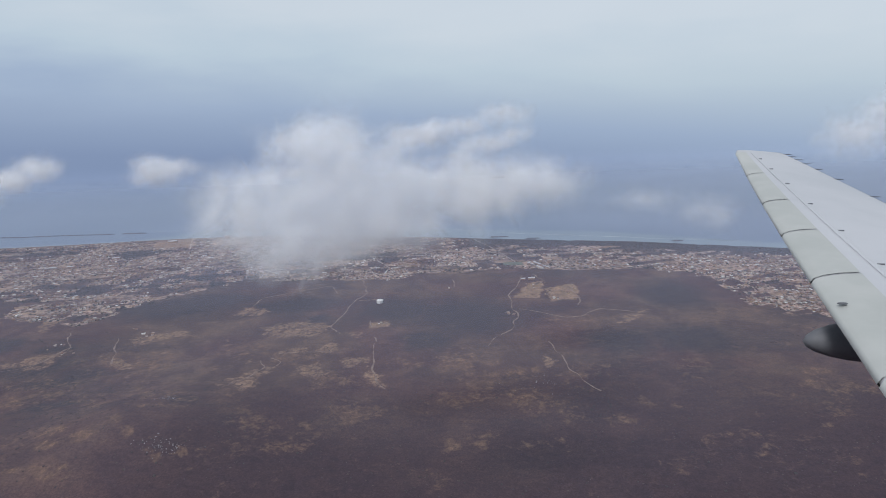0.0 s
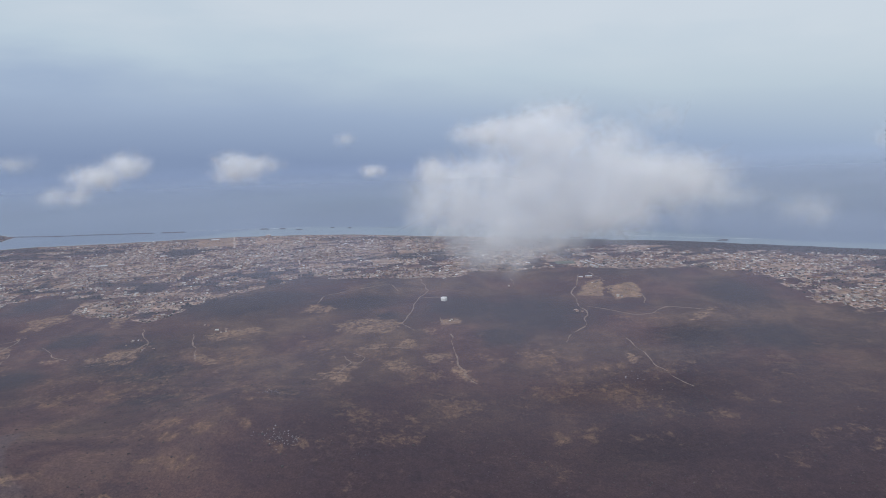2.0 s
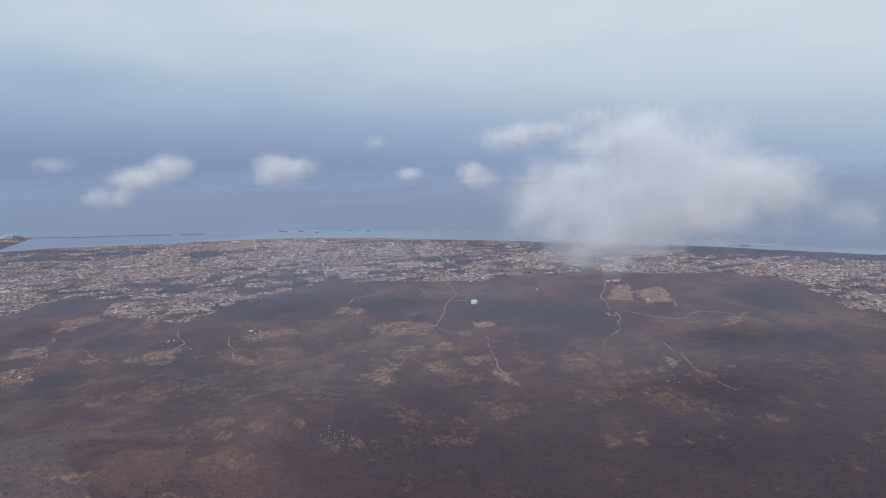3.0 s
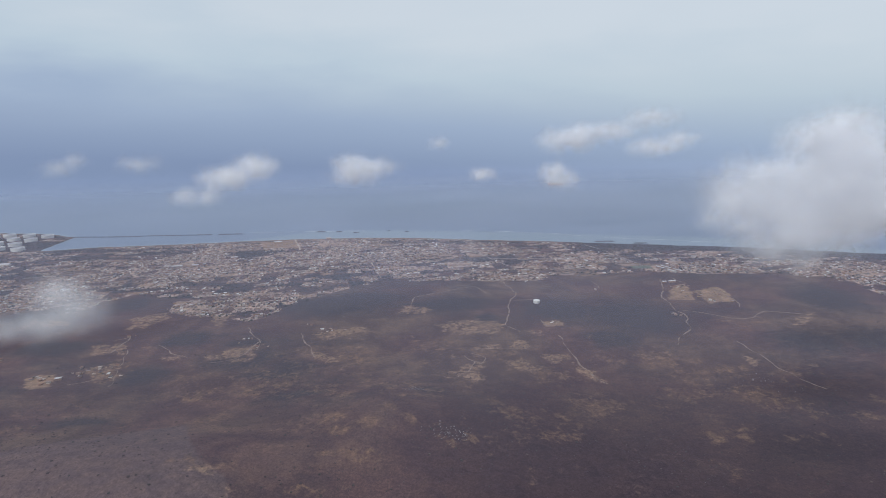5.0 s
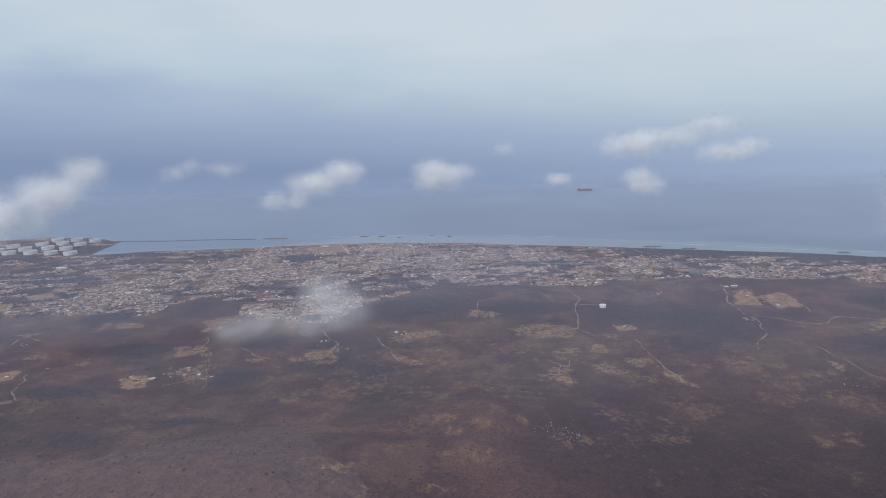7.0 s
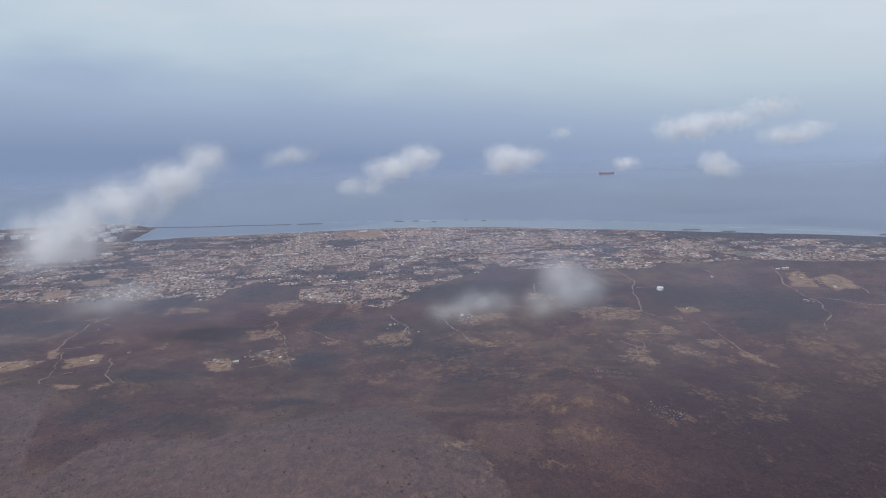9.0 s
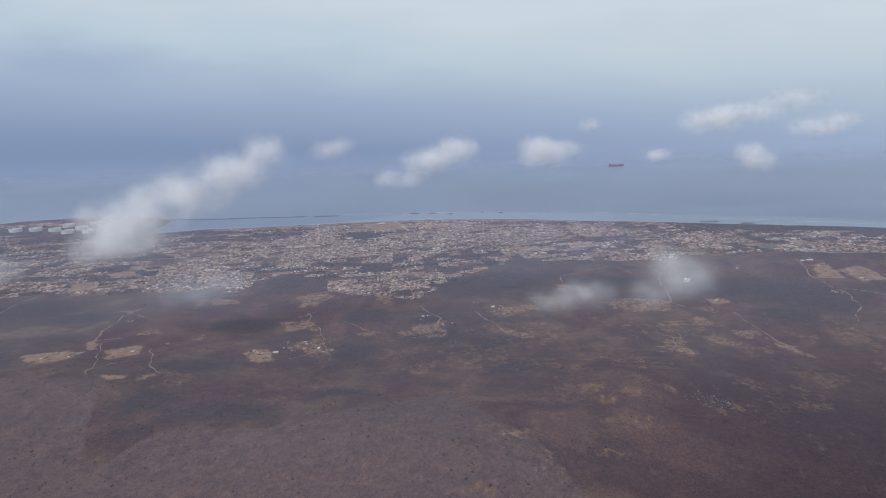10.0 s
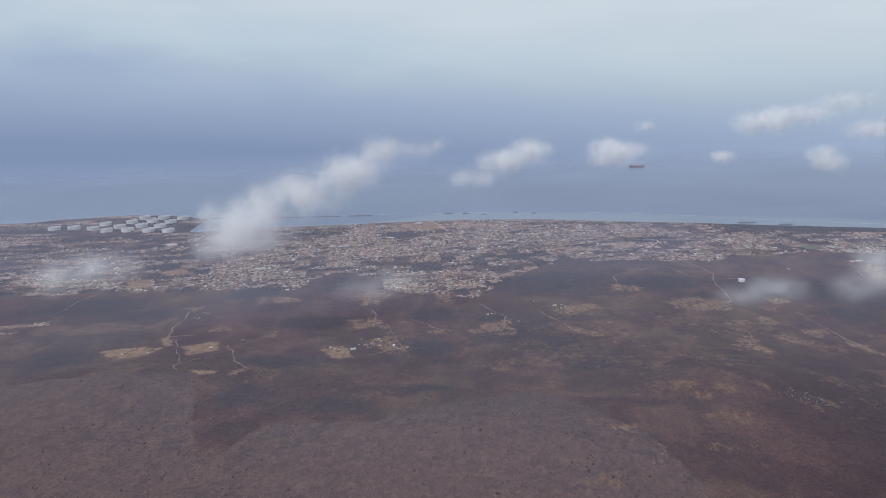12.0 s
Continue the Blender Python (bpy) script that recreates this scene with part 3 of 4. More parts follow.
def ribbon(name, points, width, label, material=M_TRACK, lift=0.5, wander=3.0, seed=0):
    """A dirt track or street laid over the land: a strip that follows its bends."""
    p = np.array(points, float)
    s = np.r_[0, np.cumsum(np.hypot(*np.diff(p, axis=0).T))]
    u = np.arange(0, s[-1] + 2.5, 2.5).clip(0, s[-1])
    x, y = np.interp(u, s, p[:, 0]), np.interp(u, s, p[:, 1])
    for _ in range(6):
        x[1:-1], y[1:-1] = (x[:-2] + 2 * x[1:-1] + x[2:]) / 4, (y[:-2] + 2 * y[1:-1] + y[2:]) / 4
    x = x + wander * (lattice(u, u * 0 + seed, 14, 90 + seed) - 0.5) * 2
    d = np.stack([np.gradient(x), np.gradient(y)], -1)
    d /= np.linalg.norm(d, axis=1, keepdims=True) + 1e-9
    half = width / 2 * np.clip(0.1 + 1.7 * lattice(u, u * 0 + 3 * seed, 9, 95 + seed), 0.15, 1.4)
    lx, ly, rx, ry = x - d[:, 1] * half, y + d[:, 0] * half, x + d[:, 1] * half, y - d[:, 0] * half
    z = np.maximum(height(lx, ly), height(rx, ry)) + lift
    verts = np.concatenate([np.stack([lx, ly, z], -1), np.stack([rx, ry, z], -1)])
    i, n = np.arange(len(u) - 1), len(u)
    ob = sheet(name, verts, np.stack([i, i + n, i + n + 1, i + 1], -1), material)
    return tagged(ob, label, "track", kind="structure")


TRACKS = [[(-796, 622), (-788, 556), (-783, 538), (-774, 516)], [(-783, 541), (-754, 546)], [(-767, 532), (-736, 474), (-720, 434), (-711, 425)], [(-699, 507), (-672, 449), (-648, 427)], [(-542, 568), (-527, 526), (-509, 479), (-507, 472)], [(-549, 478), (-529, 495), (-525, 507)], [(-575, 597), (-561, 613), (-555, 560)], [(-973, 621), (-971, 698), (-953, 750)], [(-791, 626), (-767, 617)], [(-722, 438), (-717, 453), (-700, 468)]]
TRACKS += [[(-245, 709), (-242, 740), (-193, 769), (-159, 787), (-145, 748)], [(-116, 808), (-104, 748), (-118, 699), (-123, 655), (-131, 622), (-121, 606)], [(-110, 714), (-81, 715)], [(-75, 584), (-71, 529), (-71, 500), (-63, 475), (-54, 464)], [(-179, 527), (-172, 508), (-178, 482), (-188, 460)], [(-86, 638), (-84, 614), (-67, 630)], [(115, 803), (82, 708), (84, 643), (73, 597), (48, 573), (42, 555)], [(160, 744), (169, 704), (163, 665)], [(11, 799), (15, 760)], [(-364, 612), (-341, 556), (-332, 537)], [(-436, 635), (-403, 586), (-399, 561)]]
TRACKS += [[(-552, 521), (-525, 514)], [(-514, 580), (-480, 550), (-469, 545)], [(105, 559), (112, 512), (116, 482), (117, 474), (130, 450)], [(90, 660), (137, 624), (156, 625), (183, 650), (218, 635)], [(-403, 590), (-407, 567), (-411, 539), (-437, 529)], [(-173, 533), (-158, 521), (-168, 499)]]
TRACKS += [[(-170, 545), (-114, 548)], [(128, 811), (139, 780)]]
for i, way in enumerate(TRACKS):
    ribbon("dirt_track", way, 1.4 if way[0][1] > 580 else 1.0, "narrow pale dirt track winding through dry scrub", seed=i)
ROADS = [[(-655, 1050), (-690, 1178)], [(-484, 1085), (-525, 1200)], [(-300, 850), (-340, 1000), (-330, 1200)], [(-60, 825), (-130, 980), (-180, 1190)], [(-950, 720), (-700, 860), (-420, 960), (-100, 960), (250, 930)], [(-900, 900), (-600, 1010), (-300, 1080), (0, 1040)], [(120, 860), (90, 980), (60, 1080)]]
for i, way in enumerate(ROADS):
    ribbon("road", way, 3.6 if i < 2 else 1.5, "pale dusty town street between low houses", M_ROAD, lift=0.6, wander=0.6, seed=20 + i)


# ---------------------------------------------------------------- houses
def house_parts(w, d, h, rise, kind):
    """Corners and faces of a small house's walls and of its roof with eaves; kind: gable, hip or flat."""
    a, b = w / 2, d / 2
    wall_v = [(-a, -b, -1.0), (a, -b, -1.0), (a, b, -1.0), (-a, b, -1.0), (-a, -b, h), (a, -b, h), (a, b, h), (-a, b, h)]
    wall_f = [(0, 1, 5, 4), (1, 2, 6, 5), (2, 3, 7, 6), (3, 0, 4, 7), (4, 5, 6, 7)]
    e = 0.35
    p, q = a + e, b + e
    base = [(-p, -q, h - 0.02), (p, -q, h - 0.02), (p, q, h - 0.02), (-p, q, h - 0.02), (-p, -q, h + 0.18), (p, -q, h + 0.18), (p, q, h + 0.18), (-p, q, h + 0.18)]
    rim = [(0, 1, 5, 4), (1, 2, 6, 5), (2, 3, 7, 6), (3, 0, 4, 7), (3, 2, 1, 0)]
    inset = {"gable": p, "hip": p * 0.45, "flat": p}[kind]
    if kind == "flat":
        return wall_v, wall_f, base, rim + [(4, 5, 6, 7)]
    base = base + [(-inset, 0, h + rise), (inset, 0, h + rise)]
    return wall_v, wall_f, base, rim + [(4, 5, 9, 8), (6, 7, 8, 9), (5, 6, 9, 9), (7, 4, 8, 8)]


def house_sites():
    """Lots in two rows along each block of the street grid, thinned by the gaps in the town."""
    iu, iv, k, side = np.meshgrid(np.arange(-70, 34), np.arange(20, 128), np.arange(5), (-1, 1), indexing="ij")
    iu, iv, k, side = (a.ravel() for a in (iu, iv, k, side))
    u = (iu + 0.5) * BLOCK_LONG + (k - 2) * 4.6 + rng.uniform(-0.9, 0.9, k.size)
    v = (iv + 0.5) * BLOCK_DEEP + side * 3.2 + rng.uniform(-0.9, 0.9, k.size)
    x, y = 0.985 * u - 0.17 * v, 0.17 * u + 0.985 * v
    for _ in range(6):
        a, b = plan_at(x, y)
        x, y = x + 0.985 * (u - a) - 0.17 * (v - b), y + 0.17 * (u - a) + 0.985 * (v - b)
    a, b = plan_at(x + 1, y)
    turn = -np.arctan2(b - v, a - u)
    sand, dark, town, _ = cover_at(x, y)
    keep = (town > 0.35) & (rng.random(x.size) < 0.16 + 0.50 * town) & (sand < 0.4) & (x > -1700) & (x < 700)
    keep &= y < line_y(SHORE, x) - 8 - 75 * np.clip((x - 20) / 60, 0, 1) * (x < 480)
    keep &= ~((x > -1420) & (x < -1040) & (y > 1120))
    return x[keep], y[keep], turn[keep]


def build_houses():
    x, y, turn = house_sites()
    farms_x = np.array([-582, -570, -562, -544, -564, -530, -556, -780, -690, -663, -360, -343, -331, -425, 7, 75, -402, -550, -541, -536, -526, -574, -568, -590, -549, -533, -520])
    farms_y = np.array([490, 484, 521, 522, 612, 528, 506, 603, 521, 547, 640, 622, 618, 594, 755, 645, 570, 512, 516, 508, 505, 478, 495, 497, 498, 522, 498])
    x, y, turn = np.r_[x, farms_x], np.r_[y, farms_y], np.r_[turn, farms_x * 0 + 0.1]
    # lone homesteads on the sandy clearings
    hx, hy = rng.uniform(-900, 260, 5000), rng.uniform(470, 800, 5000)
    ok = np.flatnonzero((cover_at(hx, hy)[0] > 0.7) & (hy < line_y(TOWN_SOUTH, hx) - 20))[:26]
    x, y, turn = np.r_[x, hx[ok]], np.r_[y, hy[ok]], np.r_[turn, hx[ok] * 0]
    order = np.argsort(y + 0.25 * np.abs(x + 350))
    x, y, turn = x[order], y[order], turn[order]
    z = height(x, y)
    kinds = [("gable", 6.5, 4.6, 2.6, 1.3), ("hip", 6.0, 5.2, 2.6, 1.2), ("flat", 5.4, 4.4, 2.8, 0), ("gable", 8.5, 4.2, 2.7, 1.1), ("hip", 7.4, 5.6, 2.7, 1.5), ("flat", 7.6, 5.0, 3.6, 0)]
    kinds = [(kind, 0.42 * w, 0.42 * d, 0.36 * h, 0.36 * rise) for kind, w, d, h, rise in kinds]
    shapes = [house_parts(w, d, h, rise, kind) for kind, w, d, h, rise in kinds]
    words = {"gable": "small pale plastered house with a gabled roof on sandy ground", "hip": "small plastered house with a hipped roof on sandy ground", "flat": "small flat-roofed block house with pale walls on sandy ground"}
    firsts = []
    near = min(290, len(x))
    for i in range(near):
        s = int(rng.integers(len(kinds)))
        m = pose(x[i], y[i], z[i] + 0.3, 0, 0, math.degrees(turn[i]) + float(rng.choice([0, 90, 180])) + float(rng.normal(0, 5)))
        made = next((ob for k, ob in firsts if k == s), None)
        if made is None:
            wv, wf, rv, rf = shapes[s]
            made = thing("house", m, words[kinds[s][0]], "house", "houses of the town")
            for name, v, f, mat in (("wall", wv, wf, M_WALL), ("roof", rv, rf, M_ROOF)):
                me = bpy.data.meshes.new(name)
                me.from_pydata(v, [], [tuple(dict.fromkeys(q)) for q in f])
                me.materials.append(mat)
                new(name, me).parent = made
            firsts.append((s, made))
        else:
            copy_thing(made, m)
    # the rest of the town, past counting
    store = {"wall": ([], [], M_WALLS), "roof": ([], [], M_ROOFS)}
    for s in range(len(kinds)):
        idx = np.arange(near, len(x))
        idx = idx[idx % len(kinds) == s]
        a = turn[idx] + rng.choice([0, math.pi / 2], idx.size) + rng.normal(0, 0.08, idx.size)
        size = rng.uniform(0.75, 1.3, idx.size)
        wv, wf, rv, rf = shapes[s]
        for name, v, f in (("wall", wv, wf), ("roof", rv, rf)):
            v = np.array(v)
            px = (v[None, :, 0] * np.cos(a)[:, None] - v[None, :, 1] * np.sin(a)[:, None]) * size[:, None] + x[idx][:, None]
            py = (v[None, :, 0] * np.sin(a)[:, None] + v[None, :, 1] * np.cos(a)[:, None]) * size[:, None] + y[idx][:, None]
            pz = v[None, :, 2] * size[:, None] + z[idx][:, None] + 0.3
            verts, faces, _ = store[name]
            tri = np.array([t for q in f for t in ((q[0], q[1], q[2]), (q[0], q[2], q[3])) if len(set(t)) == 3])
            start = sum(len(w) for w in verts)
            faces.append((tri[None] + (start + np.arange(idx.size) * len(v))[:, None, None]).reshape(-1, 3))
            verts.append(np.stack([px, py, pz], -1).reshape(-1, 3))
    # yards, walls and lean-tos between them: low slabs, longer than deep
    count = 9000
    pick = rng.integers(0, len(x), count)
    yx, yy = x[pick] + rng.normal(0, 4.5, count), y[pick] + rng.normal(0, 3.5, count)
    a = turn[pick] + rng.choice([0, math.pi / 2], count, p=[0.8, 0.2])
    long, deep, tall = rng.uniform(1.0, 3.6, count), rng.uniform(0.6, 1.7, count), rng.uniform(0.25, 1.0, count)
    corner = np.array([(-1, -1, 0), (1, -1, 0), (1, 1, 0), (-1, 1, 0), (-1, -1, 1), (1, -1, 1), (1, 1, 1), (-1, 1, 1)], float)
    lx, ly = corner[None, :, 0] * long[:, None] / 2, corner[None, :, 1] * deep[:, None] / 2
    yz = height(yx, yy)
    v = np.stack([yx[:, None] + lx * np.cos(a)[:, None] - ly * np.sin(a)[:, None], yy[:, None] + lx * np.sin(a)[:, None] + ly * np.cos(a)[:, None], yz[:, None] + corner[None, :, 2] * tall[:, None] * 1.0], -1)
    quads = np.array([(4, 5, 6, 7), (0, 1, 5, 4), (1, 2, 6, 5), (2, 3, 7, 6), (3, 0, 4, 7)])
    yards = (v.reshape(-1, 3), (quads[None] + (np.arange(count) * 8)[:, None, None]).reshape(-1, 4))
    town = tagged(new("town_houses"), "dense sprawl of low pale houses with grey and rust roofs", "houses", kind="stuff")
    for name, (verts, faces, mat) in store.items():
        sheet(name, np.concatenate(verts), np.concatenate(faces), mat, town)
    sheet("yard_wall", *yards, M_YARD, town)


build_houses()


# ---------------------------------------------------------------- scrub and trees
def clump_mesh(x, y, size, tall, material, name, seed):
    """Low ragged clumps: each a lopsided dome of leaves with a jagged rim."""
    r = np.random.default_rng(seed)
    n, ring = len(x), 6
    ang = np.arange(ring) / ring * 2 * math.pi
    a = ang[None] + r.uniform(-0.4, 0.4, (n, ring)) + r.uniform(0, 6, (n, 1))
    low = size[:, None] * r.uniform(0.6, 1.25, (n, ring))
    mid = low * r.uniform(0.45, 0.85, (n, ring))
    z = height(x, y)
    v = np.zeros((n, 2 * ring + 1, 3))
    v[:, :ring, 0], v[:, :ring, 1], v[:, :ring, 2] = x[:, None] + low * np.cos(a), y[:, None] + low * np.sin(a), z[:, None] - 0.3
    v[:, ring:-1, 0], v[:, ring:-1, 1] = x[:, None] + mid * np.cos(a + 0.3), y[:, None] + mid * np.sin(a + 0.3)
    v[:, ring:-1, 2] = z[:, None] + (size * tall)[:, None] * r.uniform(0.45, 1.1, (n, ring))
    v[:, -1] = np.stack([x, y, z + size * tall], -1)
    i, j = np.arange(ring), (np.arange(ring) + 1) % ring
    tri = np.concatenate([np.stack([i, j, j + ring], -1), np.stack([i, j + ring, i + ring], -1), np.stack([i + ring, j + ring, i * 0 + 2 * ring], -1)])
    faces = (tri[None] + (np.arange(n) * (2 * ring + 1))[:, None, None]).reshape(-1, 3)
    return sheet(name, v.reshape(-1, 3), faces, material)


def scatter(count, x0, x1, y0, y1, seed, density):
    r = np.random.default_rng(seed)
    x, y = r.uniform(x0, x1, count), r.uniform(y0, y1, count)
    keep = r.random(count) < density(x, y)
    return x[keep], y[keep]


def scrub_density(x, y):
    sand, dark, town, ochre = cover_at(x, y)
    patch = np.clip((rough(x, y, 30, 121, 3) - 0.35) * 3, 0.05, 1)
    bald = np.clip((line_y(BROW, x) - y) / 20, 0, 1)
    return np.clip(patch * (0.30 + 0.7 * dark) * (1 - 0.6 * sand) * (1 - 0.55 * bald) * (y < line_y(SHORE, x) - 12) * (1 - 0.7 * town), 0, 1)


bx, by = scatter(60000, -1050, 420, 190, 820, 5, scrub_density)
bs = np.random.default_rng(6).gamma(5.0, 0.12, len(bx)).clip(0.25, 1.4)
tagged(clump_mesh(bx, by, bs, 0.5, M_BUSH, "scrub", 8), "sparse leafless brown scrub dotted over dry ground", "scrub", kind="stuff")


def thorn_density(x, y):
    return np.clip((rough(x, y, 45, 291, 4) - 0.42) * 4, 0.06, 1)


hx, hy = scatter(5000, -760, 180, 225, 470, 25, thorn_density)
hs = np.random.default_rng(26).gamma(5.0, 0.13, len(hx)).clip(0.3, 1.2)
tagged(clump_mesh(hx, hy, hs, 0.55, M_THORN, "thorn_bushes", 28), "dark thorn bushes scattered over the bald hill", "bushes", kind="stuff")


def tree_density(x, y):
    sand, dark, town, _ = cover_at(x, y)
    return np.clip((0.16 * (town > 0.2) + 0.9 * dark + 0.04) * (1 - sand), 0, 1) * (y > line_y(TOWN_SOUTH, x)) * (y < line_y(SHORE, x) - 8)


tx, ty = scatter(90000, -1500, 600, 640, 1380, 15, tree_density)
ts = np.random.default_rng(16).gamma(6.0, 0.20, len(tx)).clip(0.5, 2.4)
tagged(clump_mesh(tx, ty, ts, 0.75, M_TREE, "town_trees", 18), "dark grey-green trees and bushes among the houses", "trees", kind="stuff")


# ---------------------------------------------------------------- tanks
def drum(radius, low, high, sides=40, lip=0.0):
    bm = bmesh.new()
    rows = [(radius, low), (radius, high)]
    rings = [[bm.verts.new((r * math.cos(2 * math.pi * i / sides), r * math.sin(2 * math.pi * i / sides), z)) for i in range(sides)] for r, z in rows]
    for i in range(sides):
        bm.faces.new((rings[0][i], rings[0][(i + 1) % sides], rings[1][(i + 1) % sides], rings[1][i]))
    if lip:
        inner = [bm.verts.new((v.co.x * (1 - lip), v.co.y * (1 - lip), high)) for v in rings[1]]
        deep = [bm.verts.new((v.co.x, v.co.y, low + (high - low) * 0.3)) for v in inner]
        for a, b in ((rings[1], inner), (inner, deep)):
            for i in range(sides):
                bm.faces.new((a[i], a[(i + 1) % sides], b[(i + 1) % sides], b[i]))
    else:
        bm.faces.new(rings[1])
    return bm


def ring_band(radius, z, thick, tall, sides=40):
    bm = bmesh.new()
    prof = [(radius, z), (radius + thick, z), (radius + thick, z + tall), (radius, z + tall)]
    rings = [[bm.verts.new((r * math.cos(2 * math.pi * i / sides), r * math.sin(2 * math.pi * i / sides), h)) for i in range(sides)] for r, h in prof]
    for a, b in zip(rings, rings[1:] + rings[:1]):
        for i in range(sides):
            bm.faces.new((a[i], a[(i + 1) % sides], b[(i + 1) % sides], b[i]))
    return bm


def cone_top(radius, z, rise, sides=40):
    bm = bmesh.new()
    bmesh.ops.create_cone(bm, cap_ends=True, segments=sides, radius1=radius, radius2=radius * 0.06, depth=rise, matrix=Matrix.Translation((0, 0, z + rise / 2)))
    return bm


def oil_tank(m):
    t = thing("oil_tank", m, "large white open-topped steel oil storage tank by the harbour", "storage tank", "oil tanks of the depot")
    part("shell", drum(12.6, -1, 6.8, lip=0.025), M_WHITE, t)
    part("floating_roof", cone_top(12.2, 5.9, 0.4), M_TANKROOF, t, "grey floating roof")
    part("wind_girder", ring_band(12.6, 6.2, 0.45, 0.22), M_WHITE, t)
    bm = bmesh.new()
    for i in range(14):
        a = -2.2 + i * 0.06
        bmesh.ops.create_cube(bm, size=1.0, matrix=pose(13.1 * math.cos(a), 13.1 * math.sin(a), 0.3 + i * 0.47, 0, 0, math.degrees(a)) @ Matrix.Diagonal((1.0, 0.9, 0.2, 1)))
    part("stair", bm, M_TANKROOF, t)
    return t


TANKS = [(-1377, 1202), (-1336, 1209), (-1285, 1199), (-1238, 1172), (-1288, 1250), (-1231, 1211), (-1189, 1170), (-1237, 1272), (-1183, 1216), (-1136, 1158), (-1232, 1320), (-1187, 1271), (-1134, 1204), (-1088, 1150), (-1182, 1315), (-1134, 1253), (-1128, 1300)]
first_tank = None
for px, py in TANKS:
    m = pose(px, py, float(height(px, py)), 0, 0, (px * 7) % 360)
    first_tank = oil_tank(m) if first_tank is None else (copy_thing(first_tank, m), first_tank)[1]

water = thing("water_tank", pose(-82, 703, float(height(-82, 703))), "round white water tank with a shallow cone roof in scrub", "water tank")
part("shell", drum(4.1, -1, 3.5), M_WHITE, water)
part("roof", cone_top(4.3, 3.5, 0.7), M_WHITE, water)
part("rim_band", ring_band(4.1, 3.2, 0.2, 0.25), M_WHITE, water)
part("ladder", (lambda b: (bmesh.ops.create_cube(b, size=1.0, matrix=pose(1.2, -4.1, 1.6) @ Matrix.Diagonal((0.5, 0.25, 3.6, 1))), b)[1])(bmesh.new()), M_TANKROOF, water)


# ---------------------------------------------------------------- harbour and shore
def rock_bank(name, points, width, tall, label, category, seed):
    """A low bank of dumped rock standing out of the water, broken along its crest."""
    p = np.array(points, float)
    s = np.r_[0, np.cumsum(np.hypot(*np.diff(p, axis=0).T))]
    u = np.arange(0, s[-1], 2.0)
    x, y = np.interp(u, s, p[:, 0]), np.interp(u, s, p[:, 1])
    d = np.stack([np.gradient(x), np.gradient(y)], -1)
    d /= np.linalg.norm(d, axis=1, keepdims=True) + 1e-9
    taper = np.clip(np.minimum(u, s[-1] - u) / 6, 0.1, 1)
    rows = []
    for k, (side, up) in enumerate(((-1, -0.6), (-0.75, 0.35), (-0.3, 1.0), (0.3, 0.95), (0.75, 0.35), (1, -0.6))):
        wide = side * width / 2 * taper * (0.75 + 0.5 * lattice(u, u * 0 + k, 7, seed + k))
        rise = tall * taper * (up if up < 0 else up * (0.6 + 0.8 * lattice(u, u * 0 + 5 * k, 4, seed + 9 + k)))
        rows.append(np.stack([x - d[:, 1] * wide, y + d[:, 0] * wide, rise], -1))
    v, n = np.concatenate(rows), len(u)
    i = np.arange(n - 1)
    f = np.concatenate([np.stack([i + k * n, i + 1 + k * n, i + 1 + (k + 1) * n, i + (k + 1) * n], -1) for k in range(5)])
    return tagged(sheet(name, v, f, M_ROCK), label, category, kind="structure")


rock_bank("breakwater", [(-1150, 1330), (-1088, 1308), (-960, 1294), (-880, 1297), (-770, 1292), (-738, 1292)], 5, 1.3, "long dark rock breakwater closing the harbour basin", "breakwater", 301)
rock_bank("breakwater", [(-728, 1292), (-664, 1290)], 5.5, 1.5, "short dark rock breakwater at the harbour mouth", "breakwater", 311)
for i, (rx, ry, rl) in enumerate([(-487, 1292, 26), (-446, 1288, 20), (-404, 1272, 16), (-331, 1283, 12), (-290, 1268, 14), (418, 1004, 24), (110, 1098, 40), (172, 1072, 30)]):
    rock_bank("reef", [(rx - rl / 2, ry), (rx + rl / 2, ry - 2)], 6, 1.6, "low dark reef rocks awash off the shore", "reef", 320 + 12 * i)


def surf(points, width, seed):
    """A broken line of foam on the reef's edge."""
    p = np.array(points, float)
    s = np.r_[0, np.cumsum(np.hypot(*np.diff(p, axis=0).T))]
    u = np.arange(0, s[-1], 3.0)
    x, y = np.interp(u, s, p[:, 0]), np.interp(u, s, p[:, 1]) + 8 * (lattice(u, u * 0, 30, seed) - 0.5)
    w = width * np.clip(lattice(u, u * 0 + 7, 22, seed + 1) * 2.8 - 1.4, 0.0, 1)
    v = np.concatenate([np.stack([x, y - w / 2, u * 0 + 0.12], -1), np.stack([x, y, u * 0 + 0.45], -1), np.stack([x, y + w / 2, u * 0 + 0.12], -1)])
    i, n = np.arange(len(u) - 1), len(u)
    f = np.concatenate([np.stack([i + k * n, i + 1 + k * n, i + 1 + (k + 1) * n, i + (k + 1) * n], -1) for k in range(2)])
    return tagged(sheet("surf", v, f, M_FOAM, smooth=True), "broken white surf along the reef's edge", "surf", kind="stuff")


surf([(-660, 1304), (-520, 1300), (-380, 1290)], 2.5, 401)
surf([(-230, 1262), (-150, 1254), (-90, 1240), (0, 1205), (80, 1165)], 3.5, 411)
surf([(120, 1140), (300, 1066), (520, 985)], 1.6, 421)
surf([(-1700, 1330), (-1560, 1345), (-1460, 1385)], 4, 431)


